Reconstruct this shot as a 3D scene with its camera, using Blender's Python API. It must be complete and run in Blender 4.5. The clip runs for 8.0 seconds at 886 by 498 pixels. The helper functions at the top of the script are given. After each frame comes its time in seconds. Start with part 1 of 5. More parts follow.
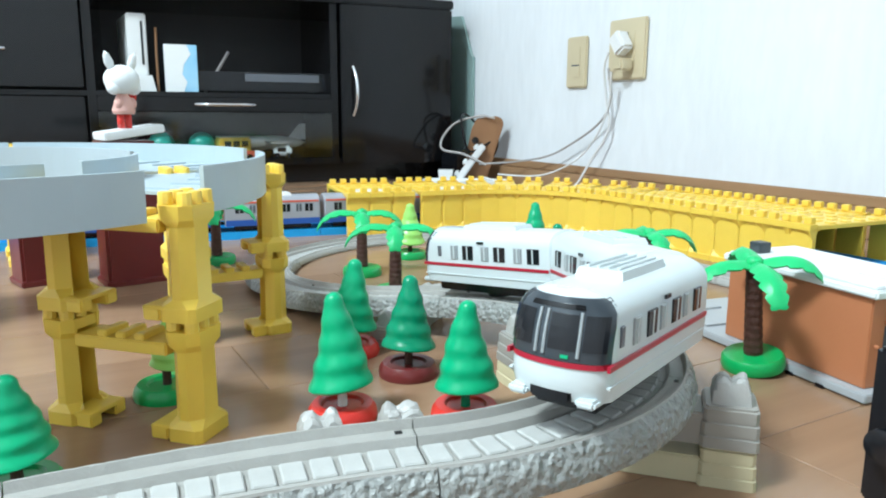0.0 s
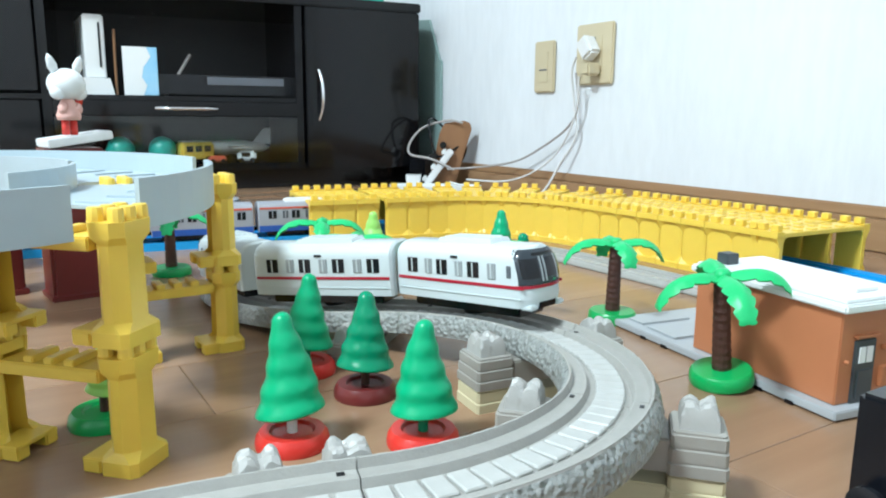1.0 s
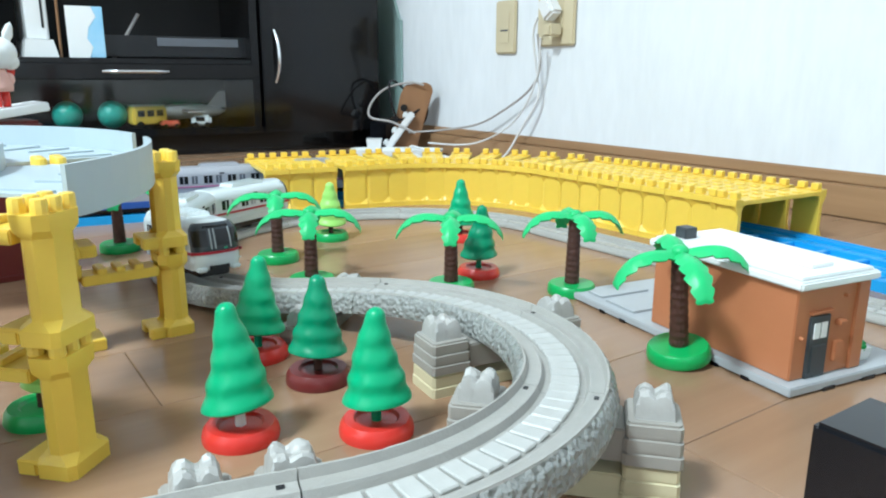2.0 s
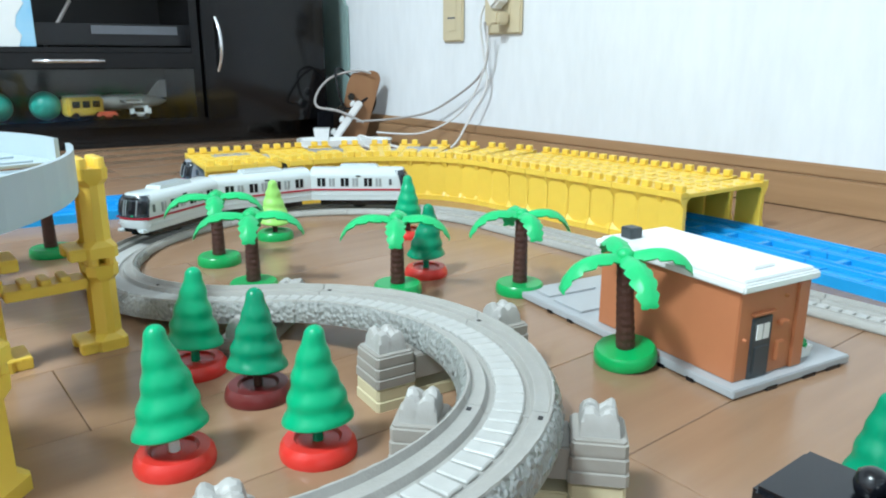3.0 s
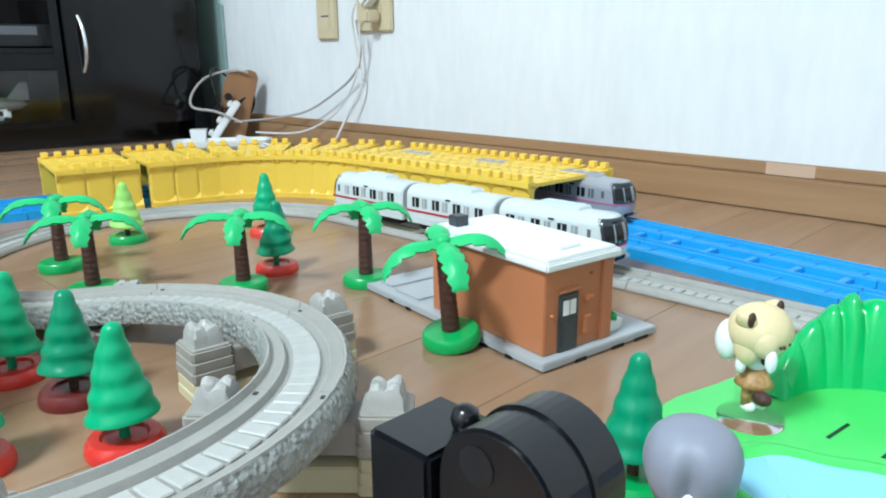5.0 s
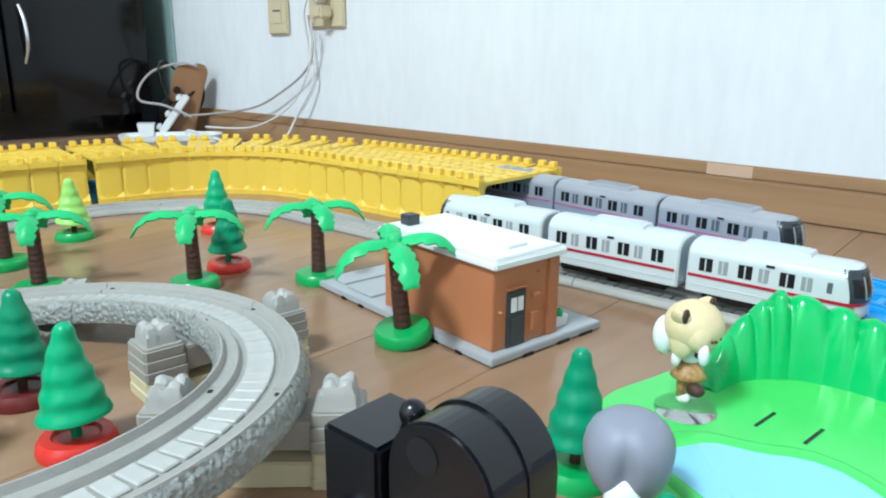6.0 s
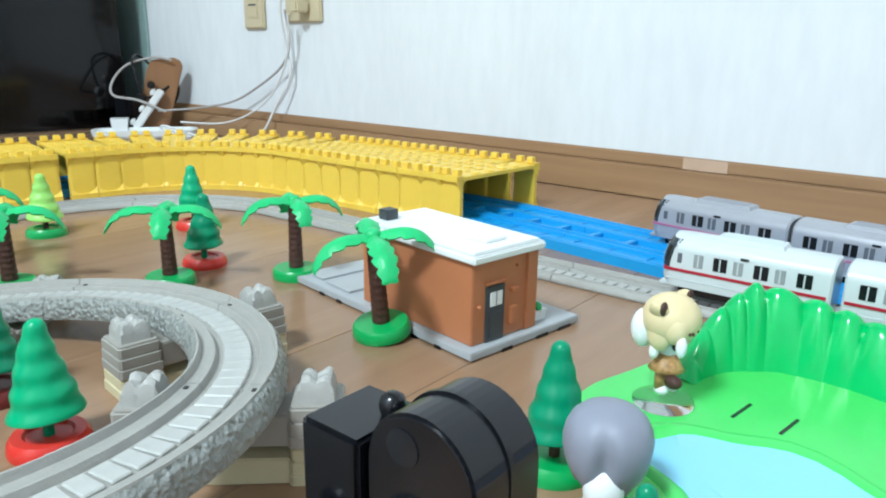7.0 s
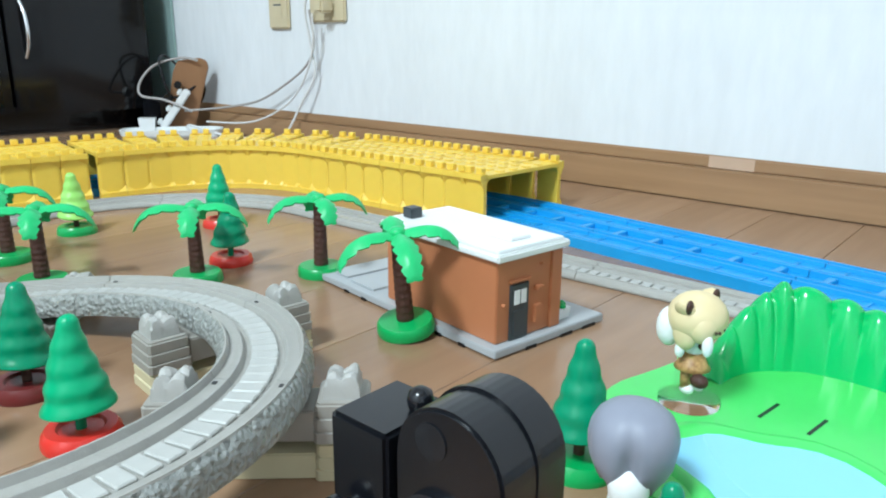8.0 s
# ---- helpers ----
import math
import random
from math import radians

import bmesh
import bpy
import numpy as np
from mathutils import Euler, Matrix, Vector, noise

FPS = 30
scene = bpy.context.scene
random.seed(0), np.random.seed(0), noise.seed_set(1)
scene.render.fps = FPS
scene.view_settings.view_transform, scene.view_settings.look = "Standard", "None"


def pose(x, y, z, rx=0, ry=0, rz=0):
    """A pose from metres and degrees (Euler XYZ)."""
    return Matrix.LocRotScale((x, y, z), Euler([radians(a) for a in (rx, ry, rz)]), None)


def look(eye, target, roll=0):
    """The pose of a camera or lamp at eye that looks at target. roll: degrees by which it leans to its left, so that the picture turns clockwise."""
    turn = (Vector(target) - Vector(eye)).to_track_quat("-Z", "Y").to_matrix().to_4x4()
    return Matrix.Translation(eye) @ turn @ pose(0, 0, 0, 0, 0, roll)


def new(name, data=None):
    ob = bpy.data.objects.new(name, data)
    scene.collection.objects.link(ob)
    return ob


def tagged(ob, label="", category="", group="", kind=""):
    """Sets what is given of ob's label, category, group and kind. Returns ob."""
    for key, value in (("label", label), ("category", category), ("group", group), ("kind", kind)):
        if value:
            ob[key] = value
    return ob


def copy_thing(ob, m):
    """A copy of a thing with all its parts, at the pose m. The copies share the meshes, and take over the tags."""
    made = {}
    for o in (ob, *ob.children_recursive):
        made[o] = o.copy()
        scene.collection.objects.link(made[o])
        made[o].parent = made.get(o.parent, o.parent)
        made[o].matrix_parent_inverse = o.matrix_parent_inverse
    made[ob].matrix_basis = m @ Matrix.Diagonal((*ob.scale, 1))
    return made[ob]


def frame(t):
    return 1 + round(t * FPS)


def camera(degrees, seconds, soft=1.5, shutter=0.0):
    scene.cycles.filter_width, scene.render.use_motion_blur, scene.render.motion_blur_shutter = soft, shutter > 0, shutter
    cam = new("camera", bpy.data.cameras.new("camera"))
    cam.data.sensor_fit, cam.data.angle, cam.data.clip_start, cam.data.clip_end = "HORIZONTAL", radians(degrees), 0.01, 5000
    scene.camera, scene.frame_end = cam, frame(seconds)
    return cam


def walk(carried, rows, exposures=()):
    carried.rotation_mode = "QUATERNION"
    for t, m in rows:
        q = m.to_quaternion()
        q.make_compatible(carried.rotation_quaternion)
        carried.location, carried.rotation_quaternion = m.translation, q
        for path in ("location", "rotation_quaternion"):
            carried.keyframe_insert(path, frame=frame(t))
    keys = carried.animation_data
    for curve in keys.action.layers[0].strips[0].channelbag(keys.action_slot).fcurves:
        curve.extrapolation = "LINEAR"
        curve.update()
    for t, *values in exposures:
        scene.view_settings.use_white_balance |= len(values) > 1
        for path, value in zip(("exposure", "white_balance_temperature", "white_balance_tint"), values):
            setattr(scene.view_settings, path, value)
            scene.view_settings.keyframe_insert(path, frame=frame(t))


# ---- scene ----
cam = camera(62.9, 8.0, soft=2.0)
PATH = [
    (0, (0.017, 0.008, 0.175), (1.093, 1.653, -0.197), 0.4),
    (0.5, (0.026, 0.014, 0.169), (1.113, 1.653, -0.198), 0.4),
    (1, (0.037, 0.022, 0.178), (1.178, 1.625, -0.185), 0.5),
    (1.5, (0.045, 0.029, 0.183), (1.204, 1.613, -0.2), 0.6),
    (1.7, (0.048, 0.029, 0.184), (1.22, 1.591, -0.248), 0.5),
    (2.8, (0.066, 0.039, 0.201), (1.343, 1.493, -0.304), 0.2),
    (3, (0.068, 0.038, 0.2), (1.359, 1.475, -0.316), 0.1),
    (3.5, (0.073, 0.031, 0.198), (1.403, 1.429, -0.327), -0.0),
    (4, (0.081, 0.019, 0.196), (1.451, 1.377, -0.332), -0.1),
    (4.5, (0.091, 0.003, 0.196), (1.504, 1.318, -0.327), -0.2),
    (5, (0.098, -0.014, 0.198), (1.56, 1.248, -0.322), -0.4),
    (5.2, (0.096, -0.018, 0.2), (1.576, 1.22, -0.323), -0.2),
    (6.3, (0.09, -0.022, 0.204), (1.643, 1.119, -0.333), 0.7),
    (6.5, (0.092, -0.021, 0.202), (1.65, 1.111, -0.337), 0.7),
    (7, (0.091, -0.021, 0.202), (1.665, 1.088, -0.34), 0.9),
    (7.5, (0.091, -0.021, 0.2), (1.649, 1.11, -0.343), 0.7),
    (8, (0.089, -0.021, 0.202), (1.625, 1.137, -0.344), 0.5),
]
walk(cam, [(t, look(eye, target, roll)) for t, eye, target, roll in PATH], exposures=((0, 0.73), (1.5, 0.71), (3, 0.66), (5, 0.6), (6.5, 0.56), (8, 0.56)))

# ---- light: one round ceiling lamp in a white-papered room ----
world = bpy.data.worlds.new("room_world")
world.use_nodes = True
world.node_tree.nodes["Background"].inputs[0].default_value = (0.75, 0.85, 1.0, 1)
world.node_tree.nodes["Background"].inputs[1].default_value = 0.02
lamp_data = bpy.data.lights.new("ceiling_lamp_light", "AREA")
lamp_data.shape, lamp_data.size, lamp_data.energy, lamp_data.color = "DISK", 0.55, 75, (0.765, 0.93, 1.0)
lamp = new("ceiling_lamp_light", lamp_data)
lamp.matrix_world = pose(-1.3, 0.35, 2.25)


# ---- materials ----
def material(name, color, rough=0.5, metal=0.0, grain=None, vary=0.06, scale=60.0, bump=0.0, bump_scale=400.0, coat=0.0, stretch=None, spread=0.0, sss=0.0, pebble=0.0):
    """Principled surface with two scales of colour variation and fine relief."""
    m = bpy.data.materials.new(name)
    m.use_nodes = True
    nt = m.node_tree
    b = nt.nodes["Principled BSDF"]
    b.inputs["Roughness"].default_value, b.inputs["Metallic"].default_value = rough, metal
    b.inputs["Coat Weight"].default_value = coat
    if sss:
        b.inputs["Subsurface Weight"].default_value = sss
        b.inputs["Subsurface Radius"].default_value = (0.004, 0.003, 0.002)
    co = nt.nodes.new("ShaderNodeTexCoord")
    mp = nt.nodes.new("ShaderNodeMapping")
    nt.links.new(co.outputs["Object"], mp.inputs["Vector"])
    if stretch:
        mp.inputs["Scale"].default_value = stretch
    n1 = nt.nodes.new("ShaderNodeTexNoise")
    n1.inputs["Scale"].default_value, n1.inputs["Detail"].default_value = scale, 4
    n2 = nt.nodes.new("ShaderNodeTexNoise")
    n2.inputs["Scale"].default_value, n2.inputs["Detail"].default_value = scale / 9, 3
    for n in (n1, n2):
        nt.links.new(mp.outputs["Vector"], n.inputs["Vector"])
    add = nt.nodes.new("ShaderNodeMath")
    add.operation = "ADD"
    nt.links.new(n1.outputs["Fac"], add.inputs[0])
    nt.links.new(n2.outputs["Fac"], add.inputs[1])
    last = add.outputs[0]
    if spread:
        info = nt.nodes.new("ShaderNodeObjectInfo")
        mul = nt.nodes.new("ShaderNodeMath")
        mul.operation = "MULTIPLY_ADD"
        nt.links.new(info.outputs["Random"], mul.inputs[0])
        mul.inputs[1].default_value = spread
        nt.links.new(last, mul.inputs[2])
        last = mul.outputs[0]
    ramp = nt.nodes.new("ShaderNodeMapRange")
    ramp.inputs[1].default_value, ramp.inputs[2].default_value = 0.6, 1.4 + spread
    nt.links.new(last, ramp.inputs[0])
    mix = nt.nodes.new("ShaderNodeMix")
    mix.data_type = "RGBA"
    g = grain or [c * (1 - vary) for c in color]
    mix.inputs[6].default_value = (*g, 1)
    mix.inputs[7].default_value = (*[min(1, c * (1 + vary * 0.5)) for c in color], 1)
    nt.links.new(ramp.outputs[0], mix.inputs[0])
    nt.links.new(mix.outputs[2], b.inputs["Base Color"])
    rr = nt.nodes.new("ShaderNodeMapRange")
    rr.inputs[3].default_value, rr.inputs[4].default_value = max(0.02, rough - 0.06), min(1, rough + 0.08)
    nt.links.new(n2.outputs["Fac"], rr.inputs[0])
    nt.links.new(rr.outputs[0], b.inputs["Roughness"])
    if bump:
        nb = nt.nodes.new("ShaderNodeTexNoise")
        nb.inputs["Scale"].default_value, nb.inputs["Detail"].default_value = bump_scale, 3
        nt.links.new(mp.outputs["Vector"], nb.inputs["Vector"])
        bp = nt.nodes.new("ShaderNodeBump")
        bp.inputs["Strength"].default_value, bp.inputs["Distance"].default_value = min(1, bump), 0.001
        nt.links.new(nb.outputs["Fac"], bp.inputs["Height"])
        if pebble:
            vo = nt.nodes.new("ShaderNodeTexVoronoi")
            vo.feature = "SMOOTH_F1"
            vo.inputs["Scale"].default_value = pebble
            nt.links.new(mp.outputs["Vector"], vo.inputs["Vector"])
            inv = nt.nodes.new("ShaderNodeMath")
            inv.operation = "MULTIPLY_ADD"
            inv.inputs[1].default_value = -1.6
            nt.links.new(vo.outputs["Distance"], inv.inputs[0])
            nt.links.new(nb.outputs["Fac"], inv.inputs[2])
            nt.links.new(inv.outputs[0], bp.inputs["Height"])
            bp.inputs["Distance"].default_value = 0.0016
        nt.links.new(bp.outputs["Normal"], b.inputs["Normal"])
    return m


WALLPAPER = material("wallpaper", (0.77, 0.795, 0.825), 0.85, vary=0.07, scale=55, bump=0.6, bump_scale=160, stretch=(1.0, 1.0, 0.25))
CEILING = material("ceiling_paper", (0.82, 0.84, 0.85), 0.9, bump=0.3)
PLANK = material("floor_plank", (0.36, 0.215, 0.13), 0.22, grain=(0.26, 0.15, 0.09), scale=26, stretch=(0.25, 3.0, 1.0), bump=0.08, bump_scale=60, spread=0.5)
JOINT = material("floor_joint", (0.10, 0.055, 0.03), 0.6)
SKIRT = material("skirting_wood", (0.42, 0.25, 0.135), 0.35, grain=(0.29, 0.165, 0.085), scale=30, stretch=(1, 0.15, 2.5), bump=0.1, bump_scale=80)
YELLOW = material("yellow_plastic", (0.86, 0.59, 0.085), 0.36, vary=0.10, scale=40, bump=0.05, spread=0.25, sss=0.2)
ROCK = material("grey_rail_plastic", (0.37, 0.36, 0.335), 0.45, vary=0.14, scale=120, bump=0.25, bump_scale=700, spread=0.2)
ROCK_SIDE = material("grey_rocky_side", (0.31, 0.32, 0.305), 0.27, vary=0.2, scale=160, bump=1.0, bump_scale=500, pebble=330)
SLEEPER = material("pale_sleeper", (0.45, 0.45, 0.43), 0.42, vary=0.16, scale=150, bump=0.2, spread=0.3)
BLOCK = material("grey_block", (0.33, 0.31, 0.28), 0.45, vary=0.12, scale=80, bump=0.1, spread=0.2)
BEIGE = material("beige_block", (0.62, 0.55, 0.36), 0.45, vary=0.08, scale=60, bump=0.08)
STONE = material("pale_grey_stone", (0.41, 0.40, 0.38), 0.40, vary=0.12, scale=90, bump=0.15)
BLUE = material("blue_rail", (0.008, 0.32, 0.70), 0.33, vary=0.14, scale=50, bump=0.06, spread=0.2)
ROADGREY = material("pale_grey_road", (0.42, 0.50, 0.54), 0.4, vary=0.06, scale=30, bump=0.04)
GREEN = material("green_plastic", (0.0, 0.385, 0.175), 0.28, vary=0.12, scale=50, spread=0.3, sss=0.1)
DARKGREEN = material("dark_green_plastic", (0.0, 0.26, 0.13), 0.26, vary=0.1, scale=50, sss=0.1)
LIME = material("lime_plastic", (0.34, 0.72, 0.16), 0.35, vary=0.1, scale=50, sss=0.15)
LEAF = material("palm_leaf_green", (0.02, 0.50, 0.17), 0.35, vary=0.14, scale=70, sss=0.1)
BASEGREEN = material("palm_base_green", (0.0, 0.36, 0.09), 0.28, vary=0.1, scale=50)
TRUNK = material("brown_trunk", (0.065, 0.022, 0.014), 0.6, vary=0.3, scale=200, bump=0.6, bump_scale=500)
RED = material("red_plastic", (0.70, 0.04, 0.03), 0.25, vary=0.12, scale=50, sss=0.1)
MAROON = material("maroon_plastic", (0.16, 0.022, 0.022), 0.3, vary=0.1, scale=50)
BRICK = material("orange_brown_wall", (0.47, 0.17, 0.075), 0.5, vary=0.07, scale=60, bump=0.08)
WHITE = material("white_plastic", (0.80, 0.82, 0.82), 0.4, vary=0.03, scale=40)
TRAINWHITE = material("train_white", (0.60, 0.66, 0.67), 0.24, vary=0.03, scale=40, coat=0.2)
SILVER = material("train_silver", (0.40, 0.41, 0.45), 0.32, metal=0.25, vary=0.06, scale=40)
STRIPE = material("crimson_stripe", (0.42, 0.012, 0.035), 0.3)
MAUVE = material("mauve_stripe", (0.45, 0.16, 0.28), 0.35)
ORANGE = material("orange_red_stripe", (0.65, 0.12, 0.07), 0.35)
BLUEBODY = material("blue_skirt", (0.02, 0.09, 0.36), 0.35)
WINDOW = material("dark_window", (0.012, 0.013, 0.016), 0.1)
PANEL = material("cab_panel_grey", (0.035, 0.045, 0.055), 0.18)
PALEWIN = material("pale_grey_window", (0.30, 0.33, 0.34), 0.3)
# teal tone of the cabinet's shadow on the wall, put into a colour
SHADOWTEAL = material("faded_teal_board", (0.30, 0.43, 0.41), 0.6, vary=0.12, scale=20)
TAPE = material("pinkish_tape", (0.58, 0.40, 0.29), 0.4)
GREYWIN = material("grey_door_window", (0.12, 0.13, 0.15), 0.2)
BLACK = material("black_plastic", (0.005, 0.006, 0.009), 0.24, vary=0.3, scale=60)
GLOSSBLACK = material("gloss_black_board", (0.006, 0.006, 0.007), 0.07, vary=0.2, scale=8)
INSIDE = material("cabinet_inside", (0.006, 0.006, 0.007), 0.35)
CHROME = material("brushed_handle", (0.75, 0.76, 0.78), 0.2, metal=1.0)
PLATEGREY = material("grey_base_plate", (0.40, 0.42, 0.44), 0.42, vary=0.06, scale=60)
DARKDOOR = material("dark_grey_door", (0.045, 0.055, 0.062), 0.4)
CREAM = material("ivory_plate", (0.62, 0.53, 0.36), 0.4, vary=0.05, scale=30)
CORD = material("white_cord", (0.76, 0.76, 0.76), 0.45)
CORDGREY = material("grey_cord", (0.40, 0.37, 0.36), 0.5)
WOOD = material("plain_wood", (0.33, 0.16, 0.07), 0.5, grain=(0.22, 0.10, 0.042), scale=30, stretch=(1, 1, 0.2))
HILL = material("bright_green_moulding", (0.0, 0.48, 0.13), 0.17, vary=0.12, scale=30, sss=0.15)
LAWN = material("bright_lawn_moulding", (0.07, 0.62, 0.13), 0.22, vary=0.12, scale=25, sss=0.1)
POND = material("pale_blue_pond", (0.25, 0.62, 0.82), 0.25, vary=0.05, scale=20)
HAIRGREY = material("grey_violet_paint", (0.25, 0.265, 0.33), 0.5, vary=0.06, scale=60)
BLOND = material("pale_yellow_paint", (0.74, 0.60, 0.35), 0.5, vary=0.08, scale=60)
SPOTTED = material("spotted_ochre_paint", (0.68, 0.42, 0.16), 0.5, grain=(0.22, 0.09, 0.03), scale=420)
TEAL = material("teal_ball", (0.02, 0.42, 0.34), 0.35)
SKYBLUE = material("sky_blue_print", (0.04, 0.42, 0.75), 0.35, grain=(0.55, 0.75, 0.85), scale=9)
for dark in (GLOSSBLACK, INSIDE, WINDOW):
    dark.node_tree.nodes["Principled BSDF"].inputs["Specular IOR Level"].default_value = 0.32
for green in (GREEN, DARKGREEN, LEAF):
    green.node_tree.nodes["Principled BSDF"].inputs["Specular IOR Level"].default_value = 0.3
CLEAR = material("clear_plastic", (1, 1, 1), 0.05)
CLEAR.node_tree.nodes["Principled BSDF"].inputs["Transmission Weight"].default_value = 1.0
CLEAR.node_tree.nodes["Principled BSDF"].inputs["IOR"].default_value = 1.06
GLASS = material("smoked_glass", (0.72, 0.76, 0.76), 0.03)
GLASS.node_tree.nodes["Principled BSDF"].inputs["Transmission Weight"].default_value = 1.0
GLOW = bpy.data.materials.new("lamp_glow")
GLOW.use_nodes = True
GLOW.node_tree.nodes["Principled BSDF"].inputs["Emission Color"].default_value = (0.9, 0.97, 1, 1)
GLOW.node_tree.nodes["Principled BSDF"].inputs["Emission Strength"].default_value = 3.0


# ---- mesh helpers ----
def part(name, bm, mat, parent=None, label="", smooth=0.0, m=None):
    """Link a bmesh as one mesh object, under a thing or part where one is given. smooth: degrees under which edges shade smooth."""
    me = bpy.data.meshes.new(name)
    bmesh.ops.recalc_face_normals(bm, faces=bm.faces[:])
    if smooth:
        for f in bm.faces:
            f.smooth = True
        for e in bm.edges:
            if len(e.link_faces) != 2 or e.calc_face_angle(0) > radians(smooth):
                e.smooth = False
    bm.to_mesh(me)
    bm.free()
    me.materials.append(mat)
    ob = new(name, me)
    ob.parent = parent
    if m is not None:
        ob.matrix_local = m
    if label:
        tagged(ob, label)
    return ob


def again(ob, parent, m, name=None):
    """Another piece on the same mesh."""
    o = new(name or ob.name.split(".")[0], ob.data)
    o.parent = parent
    o.matrix_local = m
    return o


def thing(name, m, label, category, group=""):
    e = new(name)
    e.empty_display_size = 0.01
    e.matrix_world = m
    return tagged(e, label, category, group)


def box(x0, y0, z0, x1, y1, z1, bevel=0.0, bm=None, seg=2):
    bm2 = bmesh.new()
    bmesh.ops.create_cube(bm2, size=1)
    for v in bm2.verts:
        v.co = Vector(((x0 + x1) / 2 + v.co.x * (x1 - x0), (y0 + y1) / 2 + v.co.y * (y1 - y0), (z0 + z1) / 2 + v.co.z * (z1 - z0)))
    if bevel:
        bmesh.ops.bevel(bm2, geom=bm2.edges[:], offset=bevel, segments=seg, affect="EDGES")
    return merge(bm, bm2)


def merge(bm, other):
    if bm is None:
        return other
    me = bpy.data.meshes.new("tmp")
    other.to_mesh(me)
    other.free()
    bm.from_mesh(me)
    bpy.data.meshes.remove(me)
    return bm


def lathe(profile, seg=28, bm=None, centre=(0, 0, 0), m=None, squash=1.0):
    """Turn a profile of (radius, height) round z."""
    b = bmesh.new()
    rings = []
    for r, z in profile:
        if r <= 1e-6:
            rings.append([b.verts.new((0, 0, z))])
        else:
            rings.append([b.verts.new((r * math.cos(2 * math.pi * i / seg), squash * r * math.sin(2 * math.pi * i / seg), z)) for i in range(seg)])
    for a, c in zip(rings, rings[1:]):
        for i in range(seg):
            j = (i + 1) % seg
            if len(a) == 1 and len(c) > 1:
                b.faces.new((a[0], c[j], c[i]))
            elif len(c) == 1 and len(a) > 1:
                b.faces.new((a[i], a[j], c[0]))
            elif len(a) > 1:
                b.faces.new((a[i], a[j], c[j], c[i]))
    if len(rings[0]) > 1:
        b.faces.new(rings[0][::-1])
    if len(rings[-1]) > 1:
        b.faces.new(rings[-1])
    b.transform(Matrix.Translation(centre) @ (m or Matrix()))
    return merge(bm, b)


def prism(outline, length, m=None, bm=None, bevel=0.0):
    """A closed outline (x, y) given depth along z."""
    b = bmesh.new()
    low = [b.verts.new((x, y, 0)) for x, y in outline]
    top = [b.verts.new((x, y, length)) for x, y in outline]
    b.faces.new(low[::-1])
    b.faces.new(top)
    for i in range(len(low)):
        j = (i + 1) % len(low)
        b.faces.new((low[i], low[j], top[j], top[i]))
    bmesh.ops.recalc_face_normals(b, faces=b.faces[:])
    if bevel:
        bmesh.ops.bevel(b, geom=b.edges[:], offset=bevel, segments=2, affect="EDGES")
    if m is not None:
        b.transform(m)
    return merge(bm, b)


def loft(rings, bm=None, cap=True, closed=True):
    """Skin over rings of equal length."""
    b = bmesh.new()
    vs = [[b.verts.new(p) for p in r] for r in rings]
    n = len(vs[0])
    for a, c in zip(vs, vs[1:]):
        for i in range(n if closed else n - 1):
            j = (i + 1) % n
            b.faces.new((a[i], a[j], c[j], c[i]))
    if cap and closed:
        b.faces.new(vs[0][::-1])
        b.faces.new(vs[-1])
    return merge(bm, b)


def tube(points, r, bm=None, seg=8):
    """A round cord through points, smoothed."""
    pts = [Vector(p) for p in points]
    fine = []
    for i in range(len(pts) - 1):
        p0, p1, p2, p3 = pts[max(0, i - 1)], pts[i], pts[i + 1], pts[min(len(pts) - 1, i + 2)]
        for k in range(6):
            t = k / 6
            fine.append(0.5 * (2 * p1 + (p2 - p0) * t + (2 * p0 - 5 * p1 + 4 * p2 - p3) * t * t + (3 * p1 - p0 - 3 * p2 + p3) * t ** 3))
    fine.append(pts[-1])
    rings = []
    for i, p in enumerate(fine):
        d = (fine[min(i + 1, len(fine) - 1)] - fine[max(i - 1, 0)]).normalized()
        u = d.cross(Vector((0.13, 0.21, 0.97))).normalized()
        w = d.cross(u)
        rings.append([p + r * (math.cos(a) * u + math.sin(a) * w) for a in [2 * math.pi * k / seg for k in range(seg)]])
    return loft(rings, bm)


def ball(r, centre, bm=None, scale=(1, 1, 1), sub=3):
    b = bmesh.new()
    bmesh.ops.create_icosphere(b, subdivisions=sub, radius=r)
    b.transform(Matrix.Translation(centre) @ Matrix.Diagonal((*scale, 1)))
    return merge(bm, b)


# ---- the lines of the two railways ----
class Line:
    """A flat way of straights and arcs: at(s) gives x, y and heading; s counts from the start."""

    def __init__(self, x, y, heading, pieces):
        self.legs, s = [], 0.0
        h = radians(heading)
        for length, turn in pieces:
            self.legs.append((s, x, y, h, length, radians(turn)))
            x, y, h = self.step(x, y, h, length, radians(turn), length)
            s += length
        self.length = s

    @staticmethod
    def step(x, y, h, length, turn, d):
        if abs(turn) < 1e-6:
            return x + d * math.cos(h), y + d * math.sin(h), h
        r = length / turn
        a = d / r
        return x + r * (math.sin(h + a) - math.sin(h)), y - r * (math.cos(h + a) - math.cos(h)), h + a

    def at(self, s):
        leg = self.legs[0]
        for one in self.legs:
            if s >= one[0]:
                leg = one
        s0, x, y, h, length, turn = leg
        return self.step(x, y, h, length, turn, s - s0)


R_NEAR, R_EASE, R_LOOP = 0.1530, 0.1942, 0.2165
